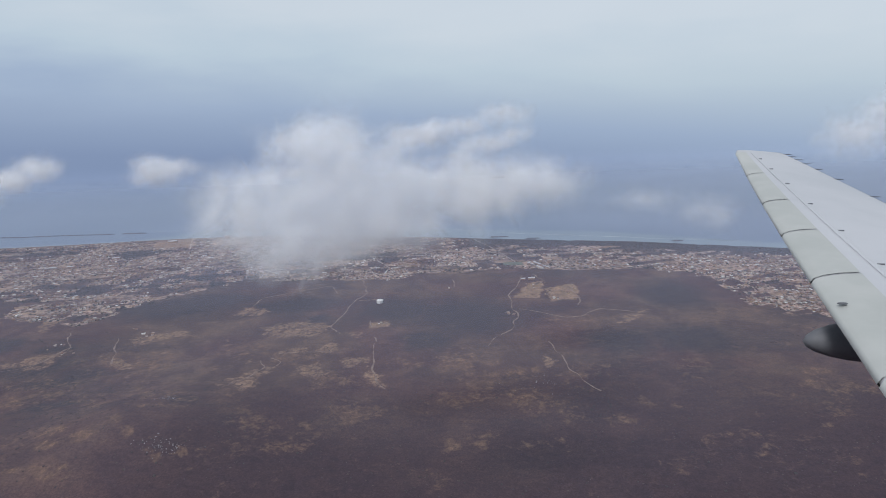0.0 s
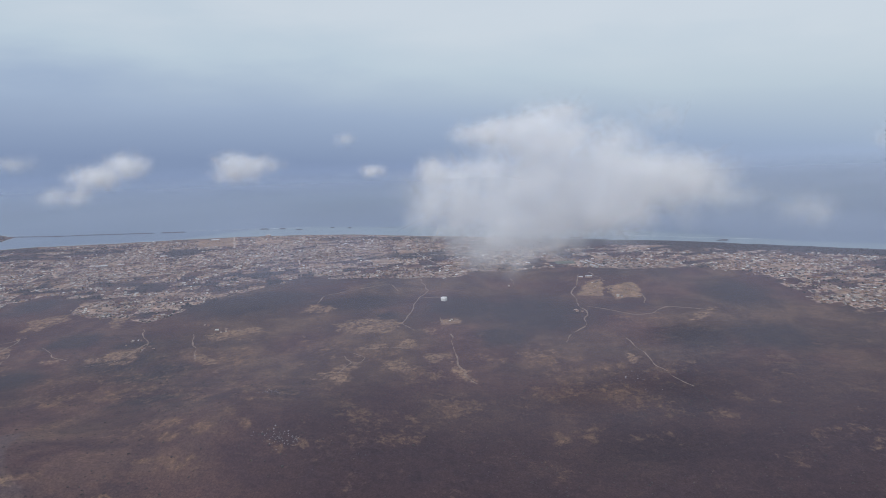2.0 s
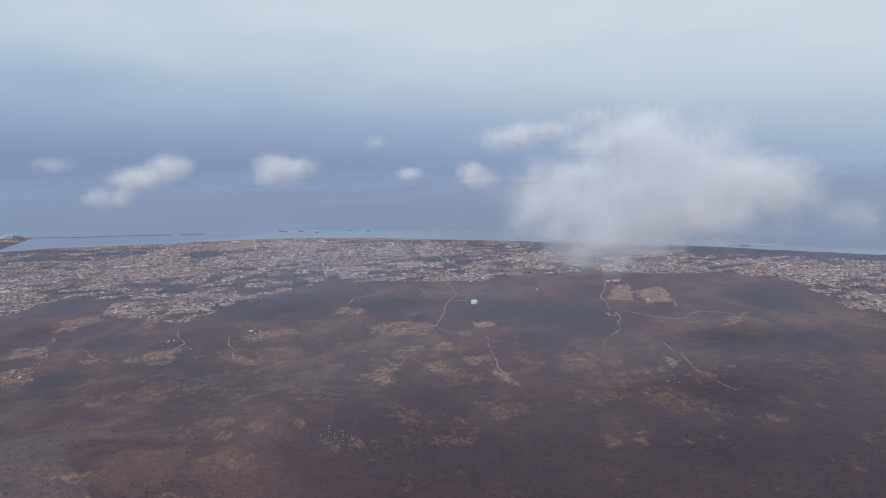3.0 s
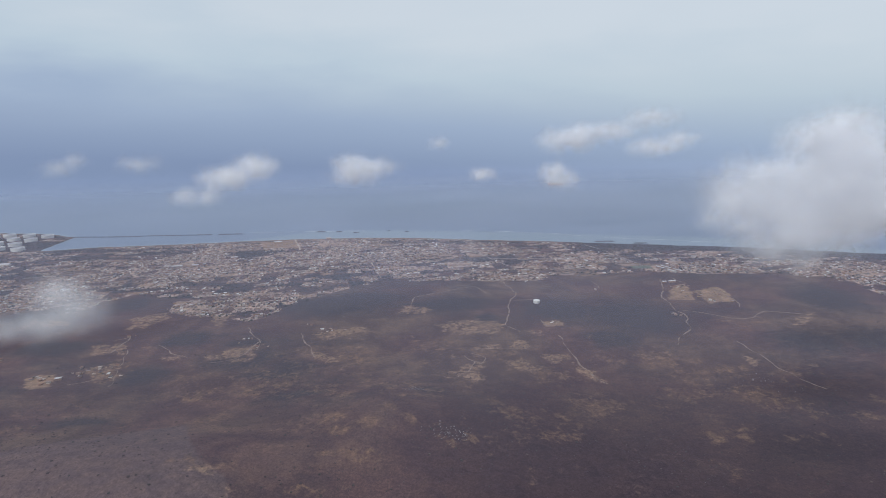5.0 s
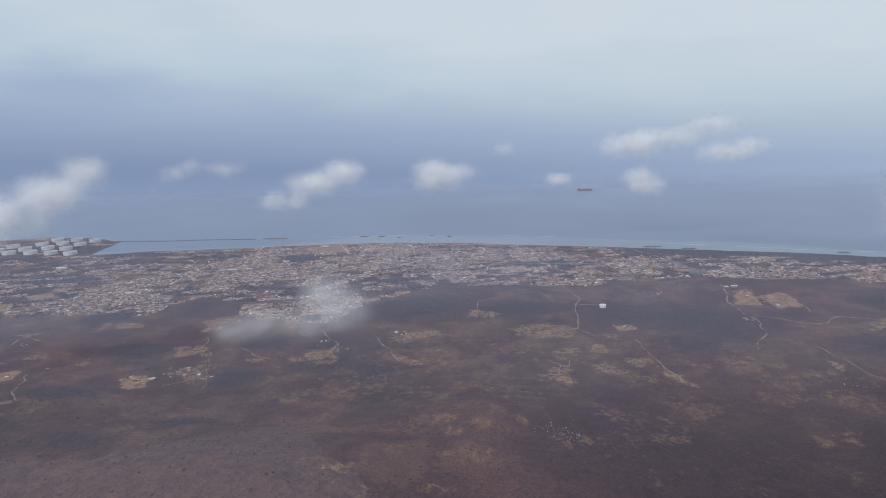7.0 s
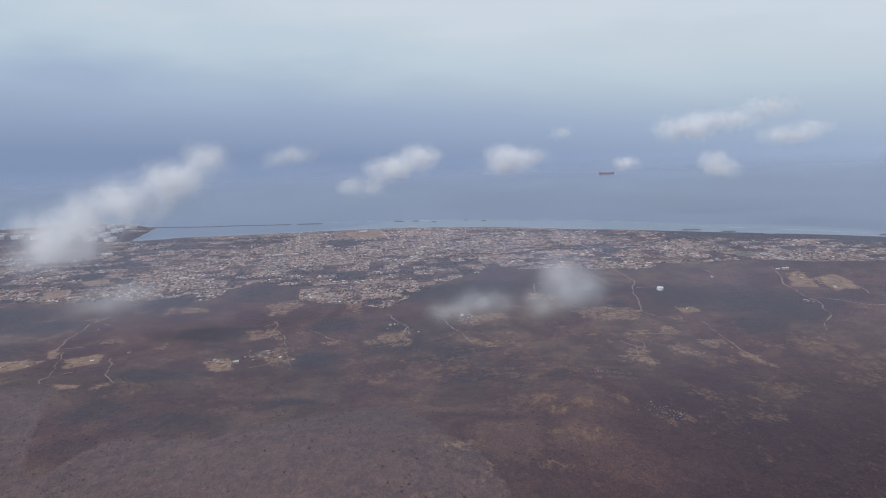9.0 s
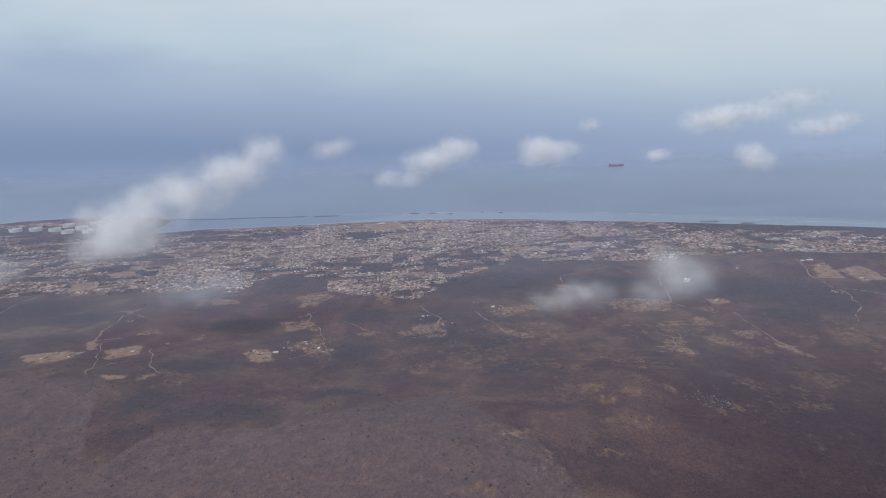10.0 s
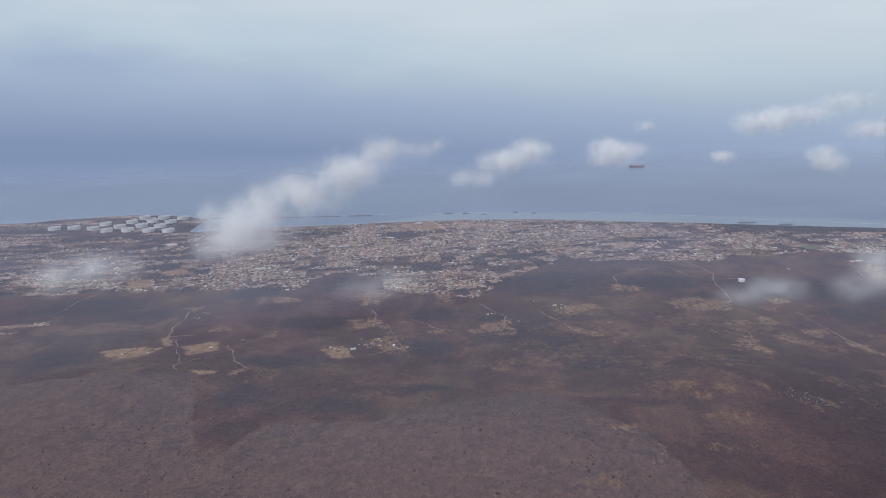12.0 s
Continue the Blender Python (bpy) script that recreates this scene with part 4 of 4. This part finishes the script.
def box(sx, sy, sz, m):
    bm = bmesh.new()
    bmesh.ops.create_cube(bm, size=1.0, matrix=m @ Matrix.Diagonal((sx, sy, sz, 1)))
    bmesh.ops.bevel(bm, geom=list(bm.edges), offset=min(sx, sy, sz) * 0.06, segments=1, affect="EDGES")
    return bm


def long_shed(x, y, turn, length, deep, tall, label):
    t = thing("shed", pose(x, y, float(height(x, y)) + 0.2, 0, 0, turn), label, "building", "sheds at the town's edge")
    part("wall", box(length, deep, tall + 1, pose(0, 0, tall / 2 - 0.5)), M_WALL, t)
    bm = bmesh.new()
    a, b = length / 2 + 0.4, deep / 2 + 0.4
    v = [bm.verts.new(q) for q in ((-a, -b, tall), (a, -b, tall), (a, b, tall), (-a, b, tall), (-a, 0, tall + deep * 0.2), (a, 0, tall + deep * 0.2))]
    for f in ((0, 1, 5, 4), (2, 3, 4, 5), (1, 2, 5), (3, 0, 4), (3, 2, 1, 0)):
        bm.faces.new([v[i] for i in f])
    part("roof", bm, M_SHED, t, "pale sheet-metal roof")
    return t


M_SHED = plain_material("pale_roof_sheet", (0.32, 0.31, 0.32), (0.46, 0.45, 0.45), 7, 0.6)
M_GRASS = plain_material("playing_field_grass", (0.075, 0.088, 0.060), (0.105, 0.115, 0.085), 8, 0.9)
for px, py, turn, length, deep in ((146, 868, -64, 18, 2.6), (156, 846, -64, 18, 2.6), (136, 866, -64, 16, 2.6), (146, 843, -64, 16, 2.6)):
    long_shed(px, py, turn, length, deep, 1.8, "long low white barrack-like shed")
for px, py, turn, length, deep, tall in ((124, 786, 4, 9, 4, 2), (112, 784, 4, 5, 4, 1.8), (-548, 1156, 10, 16, 7, 3.5), (-450, 1192, 0, 10, 6, 4), (-670, 962, 8, 18, 5, 2.5), (-772, 818, 12, 12, 5, 2.5), (-640, 968, 8, 10, 5, 2.5), (-1010, 1010, 6, 18, 8, 3), (-1440, 1080, 0, 40, 18, 4), (-566, 492, 20, 5, 3.4, 2), (-590, 1020, 14, 11, 5, 3)):
    long_shed(px, py, turn, length, deep, tall, "white flat-sided warehouse with a pale low roof")
field = sheet("playing_field", np.array([[x, y, float(height(108, 872)) + 1.0 + 0.02 * ((x * 7 + y * 3) % 5)] for y in np.linspace(864, 882, 5) for x in np.linspace(94, 124, 7)]), grid(np.arange(7), np.arange(5))[2], M_GRASS)
tagged(field, "green grass playing field at the edge of town", "field", kind="structure")


def build_ship():
    t = thing("cargo_ship", pose(219, 2216, 0, 0, 0, -6), "dark low cargo ship far out on the sea", "ship")
    bm = bmesh.new()
    half = [(-27, 4.4), (-24, 4.8), (18, 4.8), (25, 2.6), (29, 0.05)]
    rings = []
    for z, tuck in ((-2.0, 0.8), (5.0, 1.0)):
        rings.append([bm.verts.new((x, w * tuck * sgn, z + (1.6 if x > 24 and z > 0 else 0))) for sgn, seq in ((1, half), (-1, half[::-1])) for x, w in seq])
    for i in range(len(rings[0])):
        bm.faces.new((rings[0][i], rings[0][(i + 1) % len(rings[0])], rings[1][(i + 1) % len(rings[0])], rings[1][i]))
    bm.faces.new(rings[1])
    part("hull", bm, M_HULL, t)
    part("bridge", box(5, 8, 5, pose(-21, 0, 7.4)), M_HULL, t)
    part("funnel", box(2.4, 2.4, 3, pose(-24.5, 0, 6.4)), M_HULL, t)
    for x in (-10, 2, 14):
        part("hatch", box(9, 6.5, 1.4, pose(x, 0, 5.6)), M_HULL, t)


build_ship()

def boulders(cx, cy, wide, deep, count, seed):
    """Scattered pale boulders lying in the scrub."""
    r = np.random.default_rng(seed)
    base = np.array([(1, 0, 0), (0.2, 1, 0.1), (-0.9, 0.3, 0), (-0.3, -0.9, 0.1), (0.15, 0.1, 0.9), (0, 0, -0.5)])
    tri = np.array([(0, 1, 4), (1, 2, 4), (2, 3, 4), (3, 0, 4), (1, 0, 5), (2, 1, 5), (3, 2, 5), (0, 3, 5)])
    x, y = cx + wide * r.normal(size=count) * 0.5, cy + deep * r.normal(size=count) * 0.5
    size = r.gamma(3.0, 0.095, count)
    v = base[None] * r.uniform(0.7, 1.3, (count, 6, 3)) * size[:, None, None] + np.stack([x, y, height(x, y) + size * 0.3], -1)[:, None]
    f = (tri[None] + (np.arange(count) * 6)[:, None, None]).reshape(-1, 3)
    return tagged(sheet("boulders", v.reshape(-1, 3), f, M_BOULDER), "scattered small pale boulders in dark scrub", "boulders", kind="stuff")


M_BOULDER = plain_material("pale_boulder", (0.15, 0.13, 0.13), (0.27, 0.245, 0.24), 2)
boulders(-193, 354, 15, 9, 130, 501)
boulders(-223, 424, 10, 6, 40, 502)
boulders(80, 470, 40, 20, 40, 504)

# ---------------------------------------------------------------- clouds
def lattice3(p, size, seed):
    table = np.random.default_rng(seed).random((33, 33, 33))
    u = p / size + 500.3
    i = np.floor(u).astype(int)
    f = u - i
    f, i = f * f * (3 - 2 * f), i % 32
    out = 0.0
    for a in (0, 1):
        for b in (0, 1):
            for c in (0, 1):
                w = (f[:, 0] if a else 1 - f[:, 0]) * (f[:, 1] if b else 1 - f[:, 1]) * (f[:, 2] if c else 1 - f[:, 2])
                out = out + w * table[i[:, 0] + a, i[:, 1] + b, i[:, 2] + c]
    return out


def cloud(puffs, count, size, thick, label, seed, ragged=0.5):
    """A cumulus as many small veils of droplets, each thick at its heart and fading to nothing at its rim.
    puffs: centre, half width, half depth, half height, weight. size: a veil's radius. thick: how much its heart hides."""
    r = np.random.default_rng(seed)
    puffs = np.array(puffs, float)
    weight = puffs[:, 6] * np.prod(puffs[:, 3:6], 1) ** (2 / 3)
    which = r.choice(len(puffs), count * 5, p=weight / weight.sum())
    d = r.normal(size=(count * 5, 3))
    d /= np.linalg.norm(d, axis=1, keepdims=True)
    far = r.random(count * 5) ** (1 / 2.0)
    p = puffs[which, :3] + d * far[:, None] * puffs[which, 3:6]
    mean = float(np.min(puffs[:, 3:6].max(0)))
    q = p - puffs[0, :3]
    puff = 0.6 * lattice3(q, mean * 0.6, seed) + 0.4 * lattice3(q, mean * 0.25, seed + 1)
    solid = puff - ragged * 0.42 * far - 0.22
    p = p[r.random(len(p)) < np.clip(solid * 5 + 0.2, 0, 1)][:count]
    n, ring = len(p), 8
    a, b = r.normal(size=(n, 3)), r.normal(size=(n, 3))
    a /= np.linalg.norm(a, axis=1, keepdims=True)
    b -= (a * b).sum(1, keepdims=True) * a
    b /= np.linalg.norm(b, axis=1, keepdims=True)
    c = np.cross(a, b)
    s = size * r.uniform(0.5, 1.4, n)
    turn = np.arange(ring) / ring * 2 * math.pi
    v = np.zeros((n, 2 * ring + 1, 3))
    value = np.zeros((n, 2 * ring + 1))
    v[:, 0] = p
    value[:, 0] = thick
    for start, reach, part_of in ((1, 0.5, 0.5), (1 + ring, 1.0, 0.0)):
        wide = s[:, None] * reach * r.uniform(0.75, 1.25, (n, ring))
        v[:, start : start + ring] = p[:, None] + wide[..., None] * (np.cos(turn)[None, :, None] * a[:, None] + np.sin(turn)[None, :, None] * b[:, None])
        v[:, start : start + ring] += c[:, None] * (r.uniform(-0.15, 0.15, (n, ring)) * s[:, None])[..., None]
        value[:, start : start + ring] = thick * part_of
    i, j = np.arange(ring), (np.arange(ring) + 1) % ring
    tri = np.concatenate([np.stack([0 * i, 1 + i, 1 + j], -1), np.stack([1 + i, 1 + ring + i, 1 + ring + j], -1), np.stack([1 + i, 1 + ring + j, 1 + j], -1)])
    faces = (tri[None] + (np.arange(n) * (2 * ring + 1))[:, None, None]).reshape(-1, 3)
    v, value = v.reshape(-1, 3), value.ravel()
    ob = sheet("cloud", v, faces, M_CLOUD, smooth=True)
    layer = ob.data.attributes.new("thickness", "FLOAT", "POINT")
    layer.data.foreach_set("value", value.astype(np.float32))
    return tagged(ob, label, "cloud", kind="stuff")


cloud([(-45, 211, 204, 25, 7, 22, 1), (-72, 211, 196, 21, 6, 16, 1), (-60, 211, 180, 20, 6, 12, 0.7), (-18, 212, 203, 23, 7, 20, 1), (12, 213, 199, 22, 6, 12, 0.6), (-19, 212, 187, 23, 6, 10, 0.7), (-42, 211, 220, 17, 6, 10, 0.9), (-38, 211, 190, 27, 7, 15, 1)],
      1500, 8.6, 0.125, "large soft white cumulus cloud drifting low over the scrubland", 201, 0.12)
cloud([(24, 300, 190, 30, 18, 18, 1), (56, 304, 192, 26, 16, 13, 0.8), (14, 296, 208, 20, 12, 9, 0.6), (40, 310, 222, 20, 12, 6, 0.25)], 800, 10.0, 0.055, "torn white cloud with trailing wisps above the coast", 202, 0.5)
cloud([(-409, 548, 184, 30, 20, 12, 1), (-380, 552, 194, 26, 16, 12, 1), (-440, 548, 168, 30, 16, 8, 0.6)], 1000, 8.8, 0.050, "small white cumulus cloud slanting over the sea", 203, 0.5)
cloud([(-290, 595, 182, 30, 20, 12, 1), (-270, 597, 188, 30, 18, 9, 0.8), (-296, 595, 192, 18, 14, 11, 0.8)], 850, 8.8, 0.050, "small puffy white cloud over the sea", 204, 0.5)
cloud([(-89, 547, 180, 17, 14, 12, 1), (-80, 547, 174, 15, 12, 10, 0.7)], 480, 6.6, 0.056, "small round white cloud over the sea", 205, 0.5)
cloud([(-154, 626, 175, 15, 10, 6, 1)], 220, 5.8, 0.055, "tiny white cloud fleck over the sea", 206, 0.5)
cloud([(-20, 800, 206, 50, 26, 16, 1), (30, 800, 216, 60, 26, 14, 0.7), (90, 805, 232, 46, 22, 12, 0.5)], 1100, 12.5, 0.052, "long pale cloud with a bright lumpy base", 207, 0.6)
cloud([(58, 695, 197, 36, 20, 10, 1), (90, 700, 206, 26, 16, 9, 0.7)], 480, 10.0, 0.042, "pale stretched cloud over the sea", 208, 0.6)
cloud([(-596, 330, 168, 34, 24, 20, 1), (-560, 334, 184, 32, 22, 16, 1), (-530, 338, 198, 26, 18, 13, 1), (-505, 342, 210, 18, 13, 10, 0.8), (-612, 328, 156, 30, 20, 13, 0.7)], 1700, 9.0, 0.062, "long slanting white cloud bank over the harbour", 209, 0.55)
cloud([(-305, 148, 176, 12, 7, 6, 1), (-309, 148, 182, 8, 5, 5, 0.9), (-313, 149, 171, 9, 5, 3.5, 0.5)], 600, 5.4, 0.017, "thin grey wisp of cloud above the scrub", 210, 0.55)
cloud([(-333, 164, 167, 13, 8, 4.5, 1), (-345, 164, 163.5, 10, 7, 3.0, 0.7)], 380, 4.6, 0.017, "low flat wisp of grey cloud above the scrub", 211, 0.6)
cloud([(-484, 199, 163, 20, 10, 6, 1), (-496, 199, 159, 18, 9, 5, 0.7)], 260, 5.0, 0.022, "faint streak of cloud above the town", 212, 0.8)
cloud([(-706, 328, 138, 32, 18, 14, 1), (-738, 328, 130, 24, 15, 10, 0.7)], 650, 8.0, 0.026, "grey wisp of cloud over the town", 213, 0.5)
cloud([(208, 444, 150, 34, 16, 15, 1)], 280, 9.0, 0.020, "small hazy cloud over the coast", 214, 0.7)
cloud([(176, 495, 152, 38, 14, 11, 1)], 260, 9.0, 0.017, "faint hazy cloud over the coast", 215, 0.75)
cloud([(510, 709, 192, 60, 30, 32, 1), (560, 715, 215, 50, 30, 26, 1)], 800, 15.0, 0.05, "pale soft cloud over the sea", 216, 0.5)
cloud([(-482, 413, 204, 16, 9, 7, 1), (-470, 415, 210, 12, 7, 5, 0.7)], 130, 7.0, 0.033, "faint veil of cloud above the harbour", 217, 0.8)
cloud([(-512, 585, 198, 24, 12, 9, 1)], 120, 9.0, 0.035, "faint veil of cloud over the sea", 218, 0.8)
cloud([(-201, 755, 207, 20, 10, 8, 1)], 90, 9.0, 0.03, "faint fleck of cloud over the sea", 219, 0.8)


# one translucent tinted sheet that imitates aerial haze over the land and the near sea
def haze_material():
    m = bpy.data.materials.new("haze_veil_paint")
    m.use_nodes = True
    n, k = m.node_tree.nodes, m.node_tree.links
    n.clear()
    out, mix, white = n.new("ShaderNodeOutputMaterial"), n.new("ShaderNodeMixShader"), n.new("ShaderNodeBsdfDiffuse")
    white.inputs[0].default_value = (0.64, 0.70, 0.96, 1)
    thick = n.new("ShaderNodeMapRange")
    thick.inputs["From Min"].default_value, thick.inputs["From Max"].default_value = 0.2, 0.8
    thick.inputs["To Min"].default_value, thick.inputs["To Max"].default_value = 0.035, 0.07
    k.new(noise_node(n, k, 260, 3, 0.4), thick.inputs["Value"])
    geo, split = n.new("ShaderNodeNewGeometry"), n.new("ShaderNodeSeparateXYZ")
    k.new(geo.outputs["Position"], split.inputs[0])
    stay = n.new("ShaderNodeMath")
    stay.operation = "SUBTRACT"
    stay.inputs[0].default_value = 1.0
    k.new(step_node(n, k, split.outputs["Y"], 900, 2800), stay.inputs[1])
    # distance haze put into the sheet's opacity: it grows seaward
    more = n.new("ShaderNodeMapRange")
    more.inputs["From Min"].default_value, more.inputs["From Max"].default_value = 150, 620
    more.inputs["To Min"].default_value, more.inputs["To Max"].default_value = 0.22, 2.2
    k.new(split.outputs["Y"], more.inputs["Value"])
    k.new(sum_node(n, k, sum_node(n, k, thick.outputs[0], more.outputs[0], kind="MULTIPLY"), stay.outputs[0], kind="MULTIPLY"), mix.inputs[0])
    k.new(n.new("ShaderNodeBsdfTransparent").outputs[0], mix.inputs[1])
    k.new(white.outputs[0], mix.inputs[2])
    k.new(mix.outputs[0], out.inputs[0])
    return m


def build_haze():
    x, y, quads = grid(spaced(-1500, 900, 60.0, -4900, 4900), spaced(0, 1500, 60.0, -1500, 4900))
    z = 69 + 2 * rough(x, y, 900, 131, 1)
    return tagged(sheet("haze", np.stack([x, y, z], -1), quads, haze_material(), smooth=True), "translucent bluish sheet imitating haze over scrubland and coast", "haze", kind="stuff")


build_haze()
scene.cycles.transparent_max_bounces = 256
scene.cycles.max_bounces, scene.cycles.diffuse_bounces, scene.cycles.transmission_bounces = 20, 14, 14


# ---------------------------------------------------------------- aircraft wing
def airfoil(x_lead, chord, out, up, thick, count=14):
    """One rib: points from the trailing edge over the top to the nose and back below."""
    pts = []
    for i in range(2 * count):
        side = 1 if i < count else -1
        f = 0.5 * (1 + math.cos(math.pi * i / count)) if i <= count else 0.5 * (1 - math.cos(math.pi * (i - count) / count))
        t = 5 * thick * (0.2969 * math.sqrt(max(f, 0)) - 0.126 * f - 0.3516 * f * f + 0.2843 * f**3 - 0.1015 * f**4)
        pts.append((x_lead + f * chord, out, up + chord * (t * side * (1.0 if side > 0 else 0.8) - 0.055 * f)))
    return pts


def wing_at(out):
    """Leading edge aft, chord and height of the wing at a distance outboard."""
    s = (out - 4.5) / 9.5
    return 3.45 + 3.62 * s - 0.34 * s * (1 - s), 3.45 - 2.29 * s + 0.34 * s * (1 - s), -1.13 + 3.52 * s


def loft(ribs):
    bm = bmesh.new()
    rings = [[bm.verts.new(p) for p in rib] for rib in ribs]
    for a, b in zip(rings, rings[1:]):
        for i in range(len(a)):
            bm.faces.new((a[i], a[(i + 1) % len(a)], b[(i + 1) % len(b)], b[i]))
    bm.faces.new(rings[0])
    bm.faces.new(rings[-1][::-1])
    return bm


def build_wing():
    w = thing("aircraft_wing", pose(0, 0, 225.73, 90 - 12.604, 0, -0.056) @ pose(0, 0, 0, 0, 0, -2.17) @ pose(0, 0, 0, -90, 0, 0), "light grey swept airliner wing with slats and static wicks", "aircraft wing")
    ribs = []
    for out in (1.8, 4, 6, 8, 10, 12, 13.4, 13.8, 14.0):
        lead, chord, up = wing_at(out)
        trim = {13.8: 0.03, 14.0: 0.10}.get(out, 0.0)
        ribs.append(airfoil(lead + trim * 0.6, chord - trim, out, up, 0.10 if out < 13.9 else 0.04))
    part("wing_panel", loft(ribs), M_SKIN, w)
    # slats along the leading edge, a hair proud of the panel, with gaps between them
    cuts = [1.9, 4.6, 6.5, 8.0, 9.5, 11.4, 13.6]
    for a, b in zip(cuts, cuts[1:]):
        bm = bmesh.new()
        rows = []
        for out in (a + 0.02, b - 0.02):
            lead, chord, up = wing_at(out)
            rib = airfoil(lead - 0.02, chord, out, up, 0.108)
            row = [p for p in rib if p[0] < lead + 0.25 * chord]
            rows.append([bm.verts.new(p) for p in row])
        m = min(len(rows[0]), len(rows[1]))
        for i in range(m - 1):
            bm.faces.new((rows[0][i], rows[0][i + 1], rows[1][i + 1], rows[1][i]))
        part("slat", bm, M_SLAT, w, "dull metal slat")
    # dark gap strips and the row of slat tracks
    for out in (4.6, 6.5, 8.0, 9.5, 11.4):
        lead, chord, up = wing_at(out)
        bm = bmesh.new()
        pts = [p for p in airfoil(lead - 0.02, chord, out, up + 0.004, 0.112)[:14] if lead + 0.015 * chord < p[0] < lead + 0.25 * chord]
        rows = [[bm.verts.new((p[0], p[1] + s, p[2])) for p in pts] for s in (-0.005, 0.005)]
        for i in range(len(pts) - 1):
            bm.faces.new((rows[0][i], rows[0][i + 1], rows[1][i + 1], rows[1][i]))
        part("joint_seal", bm, M_DARK, w, "dark seal between slats")
    for out in (4.4, 5.6, 6.8, 8.0, 9.3, 10.6, 11.8, 12.8):
        lead, chord, up = wing_at(out)
        bm = bmesh.new()
        bmesh.ops.create_cube(bm, size=1.0, matrix=pose(lead + 0.30 * chord, out, up + 0.033 * chord, 0, 0, -20) @ Matrix.Diagonal((0.08, 0.035, 0.02, 1)))
        part("track_cover", bm, M_POD, w)
    for out in (8.9, 10.4, 11.6, 12.4, 12.9, 13.3, 13.6, 13.85):
        lead, chord, up = wing_at(out)
        bm = bmesh.new()
        bmesh.ops.create_cone(bm, cap_ends=True, segments=6, radius1=0.014, radius2=0.005, depth=0.2, matrix=pose(lead + chord + 0.06, out, up - 0.055 * chord, 0, 90, 0))
        part("static_wick", bm, M_DARK, w, "thin black static wick")
    lead, chord, up = wing_at(6.3)
    bm = bmesh.new()
    bmesh.ops.create_uvsphere(bm, u_segments=20, v_segments=14, radius=1.0, matrix=pose(lead + 1.14, 6.3, up - 0.54) @ Matrix.Diagonal((1.30, 0.26, 0.27, 1)))
    for f in bm.faces:
        f.smooth = True
    part("fairing_pod", bm, M_POD, w, "dark rounded pod under the wing")
    # the raised strip behind the slats, and the oval vent in the nose
    bm = bmesh.new()
    rows = []
    for f0, lift in ((0.255, 0.0), (0.262, 0.012), (0.276, 0.012), (0.284, 0.0)):
        row = []
        for out in (2.2, 5, 8, 11, 13.5):
            lead, chord, up = wing_at(out)
            t = 0.5 * (0.2969 * math.sqrt(f0) - 0.126 * f0 - 0.3516 * f0**2 + 0.2843 * f0**3 - 0.1015 * f0**4)
            row.append(bm.verts.new((lead + f0 * chord, out, up + chord * (t - 0.055 * f0) + lift + 0.004)))
        rows.append(row)
    for a, b in zip(rows, rows[1:]):
        for i in range(4):
            bm.faces.new((a[i], a[i + 1], b[i + 1], b[i]))
    part("rear_slat_strip", bm, M_SKIN, w)
    lead, chord, up = wing_at(5.78)
    bm = bmesh.new()
    bmesh.ops.create_uvsphere(bm, u_segments=16, v_segments=8, radius=1.0, matrix=pose(lead + 0.10, 5.78, up + 0.112) @ Matrix.Diagonal((0.05, 0.035, 0.012, 1)))
    part("vent", bm, M_POD, w, "small dark oval vent")
    for ob in w.children:
        if ob.name.startswith(("wing_panel", "slat")):
            for f in ob.data.polygons:
                f.use_smooth = len(f.vertices) == 4
    return w


build_wing()
